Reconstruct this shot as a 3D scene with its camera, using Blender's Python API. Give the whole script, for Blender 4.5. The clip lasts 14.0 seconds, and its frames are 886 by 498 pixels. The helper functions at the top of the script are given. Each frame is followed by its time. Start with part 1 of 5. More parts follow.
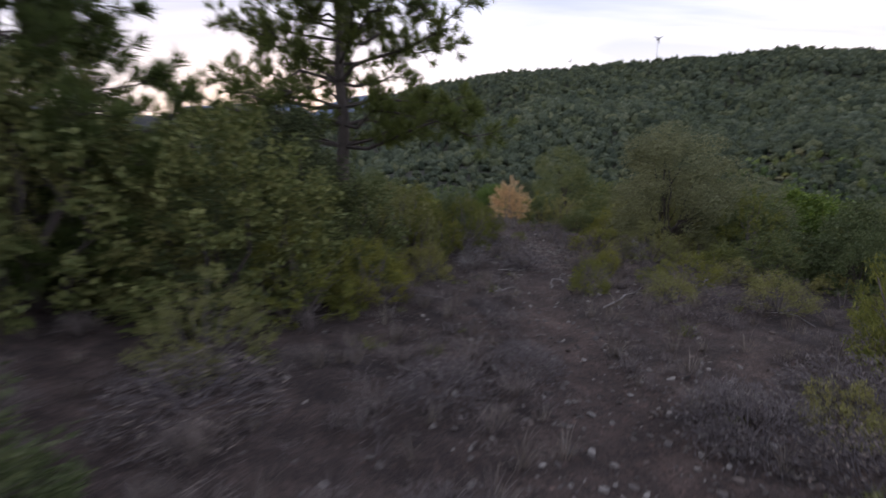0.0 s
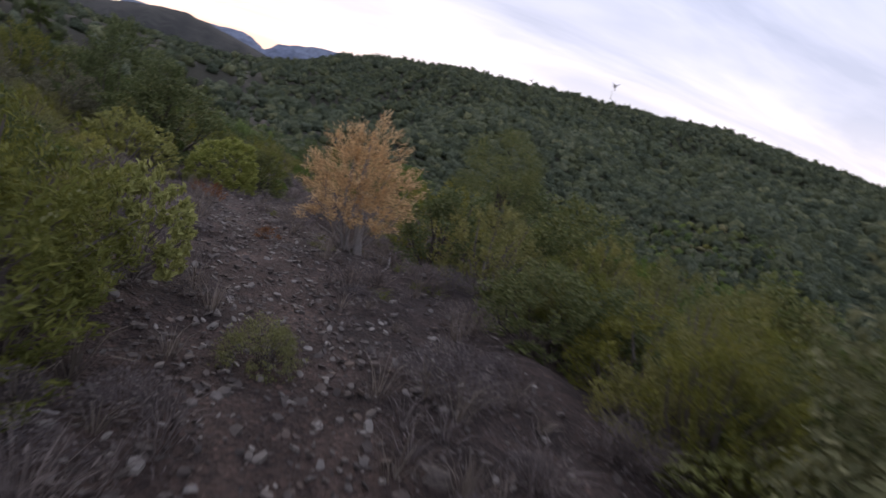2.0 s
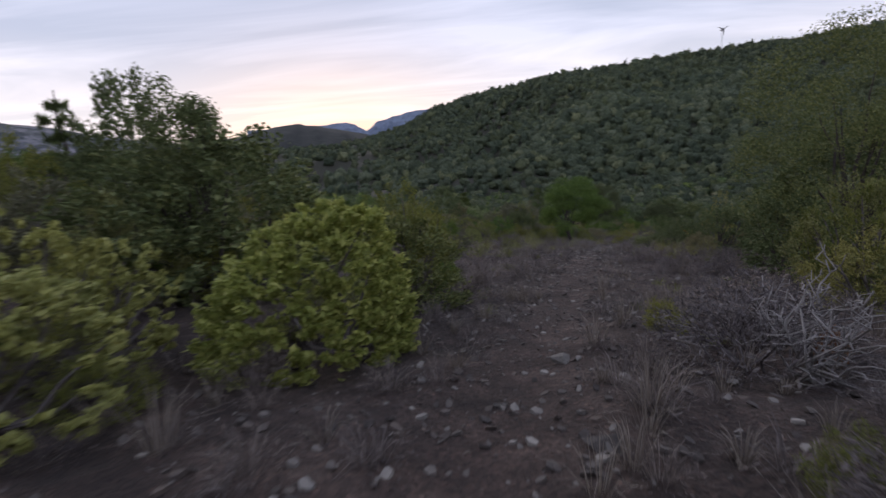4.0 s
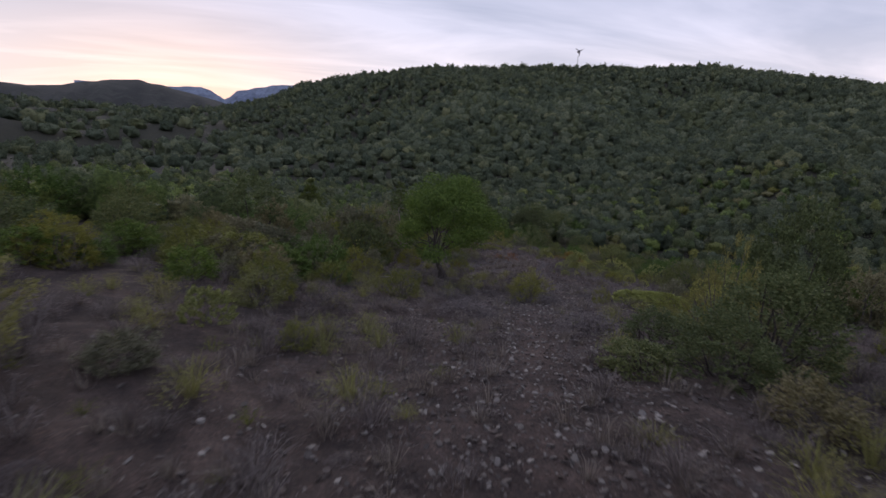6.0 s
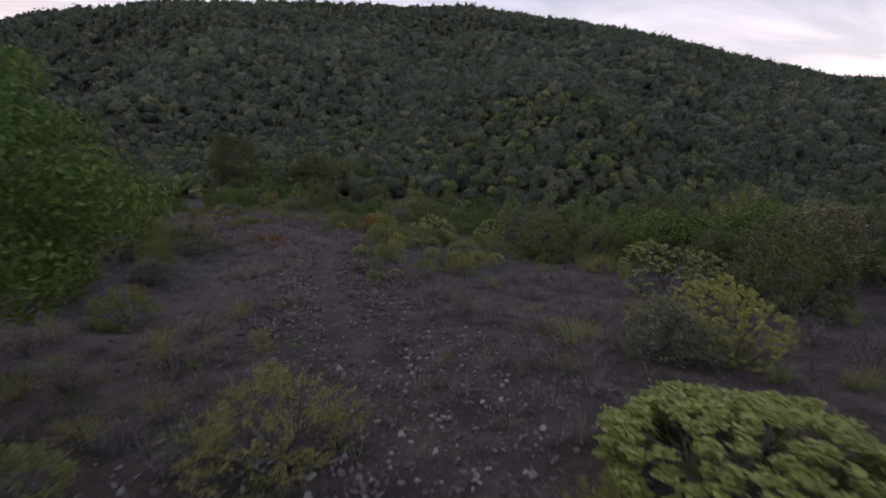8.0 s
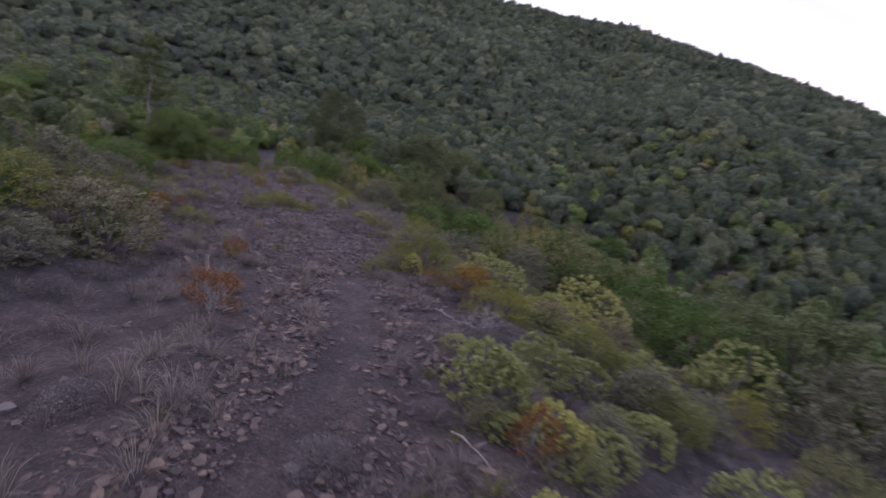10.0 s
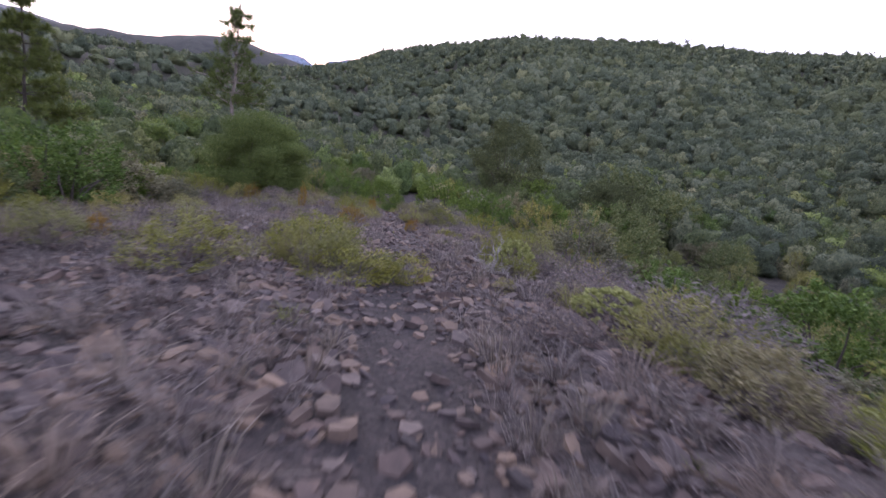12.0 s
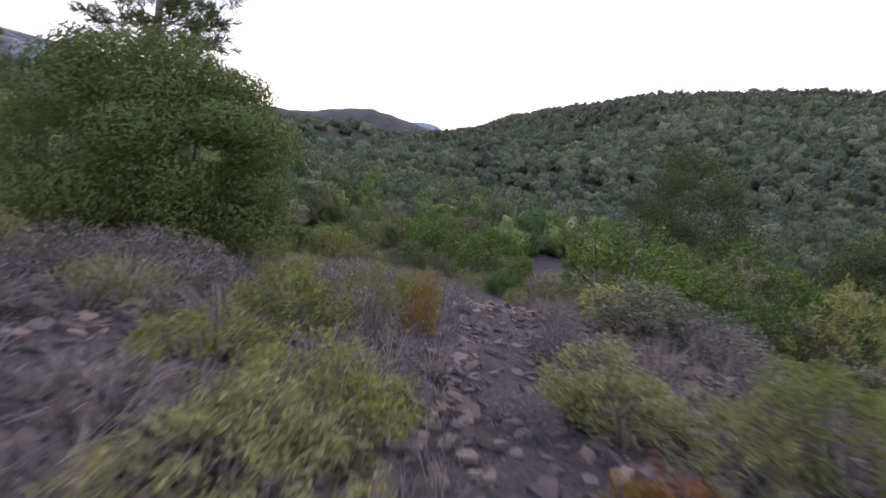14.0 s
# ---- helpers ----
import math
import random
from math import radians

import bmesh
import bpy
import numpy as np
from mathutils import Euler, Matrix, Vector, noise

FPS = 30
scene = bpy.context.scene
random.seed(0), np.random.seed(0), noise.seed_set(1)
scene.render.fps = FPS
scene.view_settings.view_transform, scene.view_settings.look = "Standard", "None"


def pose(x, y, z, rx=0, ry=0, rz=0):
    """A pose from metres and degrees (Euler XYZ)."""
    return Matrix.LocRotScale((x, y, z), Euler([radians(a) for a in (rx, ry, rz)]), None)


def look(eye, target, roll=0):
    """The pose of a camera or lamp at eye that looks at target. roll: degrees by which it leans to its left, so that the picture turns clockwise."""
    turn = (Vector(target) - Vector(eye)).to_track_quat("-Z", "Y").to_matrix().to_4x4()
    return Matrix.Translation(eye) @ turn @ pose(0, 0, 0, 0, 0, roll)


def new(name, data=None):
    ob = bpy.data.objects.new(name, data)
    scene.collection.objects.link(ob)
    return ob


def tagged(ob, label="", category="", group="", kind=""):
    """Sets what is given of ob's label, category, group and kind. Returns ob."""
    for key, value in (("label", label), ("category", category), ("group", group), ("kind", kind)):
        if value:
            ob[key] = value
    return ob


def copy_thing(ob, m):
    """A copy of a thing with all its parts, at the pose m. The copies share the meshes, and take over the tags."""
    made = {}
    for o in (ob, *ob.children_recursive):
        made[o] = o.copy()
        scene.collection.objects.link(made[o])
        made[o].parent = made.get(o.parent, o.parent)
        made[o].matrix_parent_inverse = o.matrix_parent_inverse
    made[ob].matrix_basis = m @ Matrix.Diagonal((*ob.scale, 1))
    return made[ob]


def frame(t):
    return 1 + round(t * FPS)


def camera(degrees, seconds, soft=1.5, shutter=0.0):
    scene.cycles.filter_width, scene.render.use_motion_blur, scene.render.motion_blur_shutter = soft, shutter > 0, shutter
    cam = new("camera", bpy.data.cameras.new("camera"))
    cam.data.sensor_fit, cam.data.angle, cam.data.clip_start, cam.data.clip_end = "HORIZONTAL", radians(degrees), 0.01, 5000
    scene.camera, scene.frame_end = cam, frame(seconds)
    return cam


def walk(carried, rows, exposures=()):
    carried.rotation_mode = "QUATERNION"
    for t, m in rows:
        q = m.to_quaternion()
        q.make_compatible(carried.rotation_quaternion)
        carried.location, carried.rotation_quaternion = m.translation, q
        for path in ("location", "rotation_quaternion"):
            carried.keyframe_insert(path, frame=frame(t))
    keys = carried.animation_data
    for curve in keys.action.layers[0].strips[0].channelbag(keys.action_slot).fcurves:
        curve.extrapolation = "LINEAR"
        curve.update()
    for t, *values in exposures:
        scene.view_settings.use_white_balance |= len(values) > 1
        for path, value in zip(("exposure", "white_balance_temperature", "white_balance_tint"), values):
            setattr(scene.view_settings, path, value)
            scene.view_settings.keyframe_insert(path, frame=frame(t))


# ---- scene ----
cam = camera(83.0, 14.0, soft=1.5, shutter=0.2)
PATH = [
    (0, (-0.173, 0.783, 2.139), (-0.149, 2.749, 1.773), 0.0),
    (0.5, (0.940, 4.050, 1.790), (1.306, 6.000, 1.539), 1.3),
    (1, (1.420, 7.040, 1.615), (1.797, 8.992, 1.396), 1.8),
    (1.5, (2.020, 9.550, 1.445), (2.530, 11.459, 1.139), 4.1),
    (2, (2.340, 11.640, 1.210), (2.695, 13.574, 0.843), 16.9),
    (2.5, (1.940, 13.930, 1.045), (1.684, 15.884, 0.702), 24.3),
    (3, (1.370, 15.970, 0.795), (0.618, 17.809, 0.570), 19.8),
    (3.5, (0.800, 17.590, 0.590), (-0.040, 19.383, 0.309), 6.3),
    (4, (0.615, 19.560, 0.390), (0.420, 21.525, 0.074), -2.8),
    (4.2, (0.640, 20.290, 0.350), (0.560, 22.263, 0.034), -2.8),
    (6.3, (2.250, 31.190, 0.120), (2.660, 33.114, -0.241), 2.2),
    (6.5, (2.600, 32.290, 0.060), (3.049, 34.205, -0.301), -1.1),
    (7, (3.720, 34.985, -0.310), (4.460, 36.795, -0.729), -4.9),
    (7.5, (4.980, 37.305, -0.850), (5.927, 38.995, -1.348), -4.9),
    (7.7, (5.420, 38.210, -0.910), (6.438, 39.847, -1.443), -2.0),
    (9.8, (10.200, 48.450, -2.040), (11.161, 50.148, -2.480), 11.9),
    (10, (10.550, 49.550, -2.330), (11.305, 51.321, -2.872), 13.0),
    (10.5, (11.190, 52.240, -3.200), (11.617, 54.089, -3.831), 8.5),
    (11, (11.830, 54.790, -3.910), (12.161, 56.669, -4.510), 11.2),
    (11.5, (12.235, 57.810, -4.530), (12.402, 59.731, -5.059), 11.4),
    (12, (12.570, 60.795, -5.020), (12.656, 62.745, -5.458), 9.2),
    (12.5, (12.730, 63.640, -5.360), (12.725, 65.607, -5.721), 12.9),
    (13, (12.615, 66.400, -5.700), (12.502, 68.360, -6.084), 15.9),
    (13.5, (12.285, 68.870, -6.020), (11.990, 70.812, -6.396), 18.0),
    (14, (11.815, 71.290, -6.330), (11.388, 73.224, -6.610), 8.8),
]
EXPOSURES = [(0, 0.52, 6700, 14), (1.5, 0.42, 6850, 17), (2.5, 0.40, 6750, 16), (3.5, 0.16, 6500, 12), (4.2, 0.16, 6550, 14), (6.3, 0.02, 6600, 17), (7.7, 0.0, 6550, 17), (9.8, 0.76, 6350, 32), (10.9, 1.20, 6350, 31), (12, 1.42, 6400, 26), (14, 1.28, 6450, 21)]
walk(cam, [(t, look(eye, target, roll)) for t, eye, target, roll in PATH], EXPOSURES)

# ---- sky and light: dusk under thin cloud, the sun low in the north-north-west ----
SUN_AZ, SUN_EL = radians(-17), radians(4)
world = bpy.data.worlds.new("dusk_sky")
scene.world = world
world.use_nodes = True
wn, wl = world.node_tree.nodes, world.node_tree.links
wn.clear()


def wnode(kind, **values):
    n = wn.new(kind)
    for k, v in values.items():
        n.inputs[k].default_value = v
    return n


def wmath(op, a, b=None, clamp=False):
    n = wn.new("ShaderNodeMath")
    n.operation, n.use_clamp = op, clamp
    for i, v in enumerate((a, b)):
        if v is None:
            continue
        if isinstance(v, (int, float)):
            n.inputs[i].default_value = v
        else:
            wl.new(v, n.inputs[i])
    return n.outputs[0]


def wmix(fac, a, b, blend="MIX"):
    n = wn.new("ShaderNodeMix")
    n.data_type, n.blend_type = "RGBA", blend
    for sock, v in ((n.inputs[0], fac), (n.inputs[6], a), (n.inputs[7], b)):
        if isinstance(v, (int, float)):
            sock.default_value = v
        elif isinstance(v, tuple):
            sock.default_value = (*v, 1)
        else:
            wl.new(v, sock)
    return n.outputs[2]


direction = wn.new("ShaderNodeTexCoord").outputs["Generated"]
split = wn.new("ShaderNodeSeparateXYZ")
wl.new(direction, split.inputs[0])
dx, dy, dz = split.outputs
up = wmath("MAXIMUM", dz, 0.0)
flat = wmath("ADD", up, 0.12)
plane = wn.new("ShaderNodeCombineXYZ")
wl.new(wmath("DIVIDE", dx, flat), plane.inputs[0])
wl.new(wmath("DIVIDE", dy, flat), plane.inputs[1])
turned = wn.new("ShaderNodeMapping")
turned.inputs["Rotation"].default_value = (0, 0, radians(28))
turned.inputs["Scale"].default_value = (0.55, 1.5, 1)
wl.new(plane.outputs[0], turned.inputs[0])
streaks = wnode("ShaderNodeTexNoise", Scale=0.9, Detail=5.0, Roughness=0.55, Distortion=0.6)
wl.new(turned.outputs[0], streaks.inputs["Vector"])
cloud = wnode("ShaderNodeMapRange", **{"From Min": 0.42, "From Max": 0.66})
wl.new(streaks.outputs[0], cloud.inputs[0])
sky = wn.new("ShaderNodeTexSky")
sky.sky_type, sky.sun_disc = "NISHITA", False
sky.sun_elevation, sky.sun_rotation = SUN_EL, SUN_AZ
sky.air_density, sky.dust_density, sky.ozone_density = 1.0, 1.5, 2.0
clear = wmix(1.0, sky.outputs[0], (0.10, 0.10, 0.10), "MULTIPLY")
veil = wn.new("ShaderNodeValToRGB")
wl.new(up, veil.inputs[0])
ramp = veil.color_ramp
ramp.elements[0].position, ramp.elements[0].color = 0.0, (1.09, 1.03, 1.02, 1)
ramp.elements[1].position, ramp.elements[1].color = 1.0, (0.40, 0.44, 0.56, 1)
for at, col in ((0.13, (0.88, 0.87, 0.95)), (0.23, (0.60, 0.66, 0.83)), (0.42, (0.48, 0.57, 0.79))):
    e = ramp.elements.new(at)
    e.color = (*col, 1)
lit = wmix(cloud.outputs[0], veil.outputs[0], wmix(1.0, veil.outputs[0], (1.46, 1.38, 1.32), "MULTIPLY"))
aim = (math.sin(SUN_AZ), math.cos(SUN_AZ), 0.06)
near = wmath("ADD", wmath("ADD", wmath("MULTIPLY", dx, aim[0]), wmath("MULTIPLY", dy, aim[1])), wmath("MULTIPLY", dz, aim[2]))
low = wmath("POWER", wmath("SUBTRACT", 1.0, up), 9.0)
glow = wmath("MULTIPLY", wmath("POWER", wmath("MAXIMUM", near, 0.0), 30.0), low)
warm = wmix(wmath("MULTIPLY", glow, 0.9, True), lit, (1.45, 0.80, 0.36))
both = wmix(0.93, clear, warm)
below = wmath("GREATER_THAN", dz, -0.02)
final = wmix(below, (0.10, 0.10, 0.11), both)
back = wnode("ShaderNodeBackground", Strength=0.92)
wl.new(final, back.inputs[0])
wl.new(back.outputs[0], wn.new("ShaderNodeOutputWorld").inputs[0])
sun = new("sun", bpy.data.lights.new("sun", "SUN"))
sun.data.energy, sun.data.angle, sun.data.color = 0.5, radians(30), (1.0, 0.86, 0.70)
sun.matrix_world = look((0, 0, 0), (-math.sin(SUN_AZ) * math.cos(radians(18)), -math.cos(SUN_AZ) * math.cos(radians(18)), -math.sin(radians(18))))


# ---- materials ----
def nodes_of(name):
    m = bpy.data.materials.new(name)
    m.use_nodes = True
    t = m.node_tree
    return m, t, t.nodes["Principled BSDF"], t.nodes["Material Output"]


def ramp_node(t, stops):
    n = t.nodes.new("ShaderNodeValToRGB")
    els = n.color_ramp.elements
    els[0].position, els[0].color = stops[0][0], (*stops[0][1], 1)
    els[1].position, els[1].color = stops[-1][0], (*stops[-1][1], 1)
    for p, c in stops[1:-1]:
        els.new(p).color = (*c, 1)
    return n


def noise_node(t, scale, detail=4.0, rough_=0.6, vector=None):
    n = t.nodes.new("ShaderNodeTexNoise")
    n.inputs["Scale"].default_value, n.inputs["Detail"].default_value, n.inputs["Roughness"].default_value = scale, detail, rough_
    if vector:
        t.links.new(vector, n.inputs["Vector"])
    return n


def mixed(t, fac, a, b, blend="MIX"):
    n = t.nodes.new("ShaderNodeMix")
    n.data_type, n.blend_type = "RGBA", blend
    for sock, v in ((n.inputs[0], fac), (n.inputs[6], a), (n.inputs[7], b)):
        if isinstance(v, (int, float)):
            sock.default_value = v
        elif isinstance(v, tuple):
            sock.default_value = (*v, 1)
        else:
            t.links.new(v, sock)
    return n.outputs[2]


def leaf_material(name, dark, mid, light, gloss=0.55, thin=0.25, by_thing=0.5, toned=False, vary=0.55):
    """Leaves: a colour for each leaf, shifted for each plant, some light passing through. Toned: shaded gaps painted
    in.
    """
    m, t, p, out = nodes_of(name)
    island = t.nodes.new("ShaderNodeNewGeometry").outputs["Random Per Island"]
    thing = t.nodes.new("ShaderNodeObjectInfo").outputs["Random"]
    if toned:
        each = t.nodes.new("ShaderNodeAttribute")
        each.attribute_name = "plant_tone"
        thing = each.outputs["Fac"]
    place = t.nodes.new("ShaderNodeNewGeometry").outputs["Position"]
    patches = noise_node(t, 0.35, 3.0, 0.6, place)
    dark, light = [tuple(m_ + (c - m_) * vary for c, m_ in zip(end, mid)) for end in (dark, light)]
    r = ramp_node(t, [(0.0, dark), (0.55, mid), (1.0, light)])
    t.links.new(island, r.inputs[0])
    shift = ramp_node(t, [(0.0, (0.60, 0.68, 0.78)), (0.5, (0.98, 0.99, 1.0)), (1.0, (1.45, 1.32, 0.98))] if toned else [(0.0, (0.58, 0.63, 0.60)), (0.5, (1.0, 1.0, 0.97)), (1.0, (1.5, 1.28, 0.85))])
    blend = t.nodes.new("ShaderNodeMix")
    blend.inputs[0].default_value = 1 - by_thing
    t.links.new(thing, blend.inputs[2])
    t.links.new(patches.outputs[0], blend.inputs[3])
    t.links.new(blend.outputs[0], shift.inputs[0])
    colour = mixed(t, 1.0, r.outputs[0], shift.outputs[0], "MULTIPLY")
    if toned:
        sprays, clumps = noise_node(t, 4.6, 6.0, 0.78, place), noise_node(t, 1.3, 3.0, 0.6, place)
        # shade in the gaps between leaf clusters, painted dark where the sprays noise dips
        gap_shade = ramp_node(t, [(0.34, (0.42, 0.45, 0.48)), (0.50, (0.88, 0.90, 0.92)), (0.68, (1.45, 1.40, 1.28))])
        t.links.new(sprays.outputs[0], gap_shade.inputs[0])
        colour = mixed(t, 1.0, colour, gap_shade.outputs[0], "MULTIPLY")
        both_ = t.nodes.new("ShaderNodeMath")
        both_.operation = "MULTIPLY_ADD"
        both_.inputs[1].default_value = 0.6
        t.links.new(sprays.outputs[0], both_.inputs[0])
        t.links.new(clumps.outputs[0], both_.inputs[2])
        lumps = t.nodes.new("ShaderNodeBump")
        lumps.inputs["Strength"].default_value, lumps.inputs["Distance"].default_value = 0.75, 0.9
        t.links.new(both_.outputs[0], lumps.inputs["Height"])
        t.links.new(lumps.outputs[0], p.inputs["Normal"])
    t.links.new(colour, p.inputs["Base Color"])
    p.inputs["Roughness"].default_value = gloss
    p.inputs["Specular IOR Level"].default_value = 0.18
    if thin:
        lets = t.nodes.new("ShaderNodeBsdfTranslucent")
        t.links.new(colour, lets.inputs[0])
        mix = t.nodes.new("ShaderNodeMixShader")
        mix.inputs[0].default_value = thin
        t.links.new(p.outputs[0], mix.inputs[1])
        t.links.new(lets.outputs[0], mix.inputs[2])
        t.links.new(mix.outputs[0], out.inputs[0])
    return m


def bark_material(name, dark, light, scale=14.0):
    m, t, p, _ = nodes_of(name)
    place = t.nodes.new("ShaderNodeTexCoord").outputs["Object"]
    squeeze = t.nodes.new("ShaderNodeMapping")
    squeeze.inputs["Scale"].default_value = (1, 1, 0.25)
    t.links.new(place, squeeze.inputs[0])
    n = noise_node(t, scale, 6.0, 0.7, squeeze.outputs[0])
    r = ramp_node(t, [(0.3, dark), (0.7, light)])
    t.links.new(n.outputs[0], r.inputs[0])
    t.links.new(r.outputs[0], p.inputs["Base Color"])
    p.inputs["Roughness"].default_value = 0.9
    b = t.nodes.new("ShaderNodeBump")
    b.inputs["Strength"].default_value, b.inputs["Distance"].default_value = 0.6, 0.02
    t.links.new(n.outputs[0], b.inputs["Height"])
    t.links.new(b.outputs[0], p.inputs["Normal"])
    return m


def soil_material():
    """Brown earth with grit near the first bend, slate-grey gravel further on, green-brown scrub soil far off."""
    m, t, p, _ = nodes_of("soil")
    place = t.nodes.new("ShaderNodeNewGeometry").outputs["Position"]
    big, mid, fine = noise_node(t, 0.22, 3.0, 0.6, place), noise_node(t, 2.2, 5.0, 0.65, place), noise_node(t, 38.0, 4.0, 0.7, place)
    grit = t.nodes.new("ShaderNodeTexVoronoi")
    grit.inputs["Scale"].default_value = 48.0
    t.links.new(place, grit.inputs["Vector"])
    brown = ramp_node(t, [(0.3, (0.030, 0.021, 0.019)), (0.5, (0.066, 0.047, 0.041)), (0.72, (0.140, 0.104, 0.090))])
    slate = ramp_node(t, [(0.3, (0.034, 0.029, 0.029)), (0.5, (0.064, 0.053, 0.053)), (0.75, (0.120, 0.094, 0.088))])
    for r in (brown, slate):
        t.links.new(mid.outputs[0], r.inputs[0])
    xyz = t.nodes.new("ShaderNodeSeparateXYZ")
    t.links.new(place, xyz.inputs[0])
    along = t.nodes.new("ShaderNodeMapRange")
    along.inputs["From Min"].default_value, along.inputs["From Max"].default_value = 40, 54
    t.links.new(xyz.outputs[1], along.inputs[0])
    base = mixed(t, along.outputs[0], brown.outputs[0], slate.outputs[0])
    pale = t.nodes.new("ShaderNodeMapRange")
    pale.inputs["From Min"].default_value, pale.inputs["From Max"].default_value = 0.25, 0.75
    t.links.new(big.outputs[0], pale.inputs[0])
    base = mixed(t, 1.0, base, mixed(t, pale.outputs[0], (0.75, 0.75, 0.78), (1.2, 1.15, 1.1)), "MULTIPLY")
    speck = ramp_node(t, [(0.0, (0.45, 0.45, 0.46)), (0.55, (0.95, 0.94, 0.93)), (0.85, (1.35, 1.28, 1.22)), (1.0, (2.5, 2.3, 2.15))])
    t.links.new(grit.outputs["Color"], speck.inputs[0])
    base = mixed(t, 0.85, base, speck.outputs[0], "MULTIPLY")
    trodden = t.nodes.new("ShaderNodeAttribute")
    trodden.attribute_name = "worn"
    base = mixed(t, trodden.outputs["Fac"], base, mixed(t, 1.0, base, mixed(t, along.outputs[0], (1.22, 1.18, 1.16), (0.90, 0.91, 0.95)), "MULTIPLY"))
    off = t.nodes.new("ShaderNodeVectorMath")
    off.operation = "DISTANCE"
    off.inputs[1].default_value = (8, 42, -3)
    t.links.new(place, off.inputs[0])
    litter = t.nodes.new("ShaderNodeMapRange")
    litter.inputs["From Min"].default_value, litter.inputs["From Max"].default_value = 46, 70
    t.links.new(off.outputs["Value"], litter.inputs[0])
    leafy = ramp_node(t, [(0.35, (0.020, 0.022, 0.014)), (0.65, (0.055, 0.052, 0.034))])
    t.links.new(mid.outputs[0], leafy.inputs[0])
    base = mixed(t, litter.outputs[0], base, leafy.outputs[0])
    t.links.new(base, p.inputs["Base Color"])
    p.inputs["Roughness"].default_value = 0.95
    add = t.nodes.new("ShaderNodeMath")
    add.operation = "MULTIPLY_ADD"
    add.inputs[1].default_value = 0.5
    t.links.new(grit.outputs["Distance"], add.inputs[0])
    t.links.new(fine.outputs[0], add.inputs[2])
    b = t.nodes.new("ShaderNodeBump")
    b.inputs["Strength"].default_value, b.inputs["Distance"].default_value = 1.0, 0.035
    t.links.new(add.outputs[0], b.inputs["Height"])
    t.links.new(b.outputs[0], p.inputs["Normal"])
    return m


def stone_material(name, tones, per="thing"):
    m, t, p, _ = nodes_of(name)
    place = t.nodes.new("ShaderNodeTexCoord").outputs["Object"]
    n = noise_node(t, 11.0, 6.0, 0.7, place)
    which = t.nodes.new("ShaderNodeObjectInfo").outputs["Random"] if per == "thing" else t.nodes.new("ShaderNodeNewGeometry").outputs["Random Per Island"]
    r = ramp_node(t, [(i / (len(tones) - 1), c) for i, c in enumerate(tones)])
    t.links.new(which, r.inputs[0])
    s = ramp_node(t, [(0.3, (0.6, 0.6, 0.62)), (0.7, (1.25, 1.2, 1.15))])
    t.links.new(n.outputs[0], s.inputs[0])
    t.links.new(mixed(t, 1.0, r.outputs[0], s.outputs[0], "MULTIPLY"), p.inputs["Base Color"])
    p.inputs["Roughness"].default_value = 0.85
    b = t.nodes.new("ShaderNodeBump")
    b.inputs["Strength"].default_value, b.inputs["Distance"].default_value = 0.5, 0.01
    t.links.new(n.outputs[0], b.inputs["Height"])
    t.links.new(b.outputs[0], p.inputs["Normal"])
    return m


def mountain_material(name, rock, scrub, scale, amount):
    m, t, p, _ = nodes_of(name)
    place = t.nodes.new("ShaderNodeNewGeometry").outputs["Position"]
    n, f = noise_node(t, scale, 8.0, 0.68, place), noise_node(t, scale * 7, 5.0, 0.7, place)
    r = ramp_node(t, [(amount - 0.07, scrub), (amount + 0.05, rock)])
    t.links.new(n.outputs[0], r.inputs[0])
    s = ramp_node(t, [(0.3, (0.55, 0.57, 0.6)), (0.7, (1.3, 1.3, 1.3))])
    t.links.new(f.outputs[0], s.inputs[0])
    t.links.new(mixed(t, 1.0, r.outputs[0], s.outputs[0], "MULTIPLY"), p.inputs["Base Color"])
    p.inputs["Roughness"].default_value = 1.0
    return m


SOIL = soil_material()
STONE_GREY = stone_material("limestone", [(0.08, 0.07, 0.065), (0.14, 0.128, 0.118), (0.11, 0.09, 0.08), (0.26, 0.25, 0.23)])
STONE_SLATE = stone_material("slate", [(0.075, 0.07, 0.075), (0.155, 0.115, 0.10), (0.10, 0.094, 0.10), (0.22, 0.155, 0.12), (0.12, 0.10, 0.10), (0.17, 0.15, 0.145)])
GRAVEL_GREY = stone_material("pale_gravel", [(0.06, 0.050, 0.046), (0.13, 0.113, 0.102), (0.085, 0.070, 0.064), (0.32, 0.30, 0.275), (0.11, 0.094, 0.086), (0.15, 0.115, 0.095)], "island")
GRAVEL_SLATE = stone_material("slate_gravel", [(0.045, 0.037, 0.038), (0.155, 0.110, 0.094), (0.066, 0.053, 0.054), (0.215, 0.155, 0.116), (0.095, 0.072, 0.070), (0.055, 0.045, 0.049), (0.175, 0.138, 0.124)], "island")
ROCKY = mountain_material("rocky_slope", (0.20, 0.195, 0.215), (0.045, 0.056, 0.060), 0.024, 0.53)
# the blue of distant haze is put into both rock and scrub colour
HAZY = mountain_material("haze_tinted_mountain", (0.195, 0.235, 0.320), (0.150, 0.185, 0.265), 0.004, 0.5)
DARKHILL = mountain_material("wooded_hill", (0.034, 0.038, 0.034), (0.017, 0.021, 0.021), 0.03, 0.55)
BARK = bark_material("grey_bark", (0.035, 0.028, 0.024), (0.12, 0.10, 0.09))
PALE_BARK = bark_material("pale_bark", (0.16, 0.13, 0.12), (0.36, 0.31, 0.28))
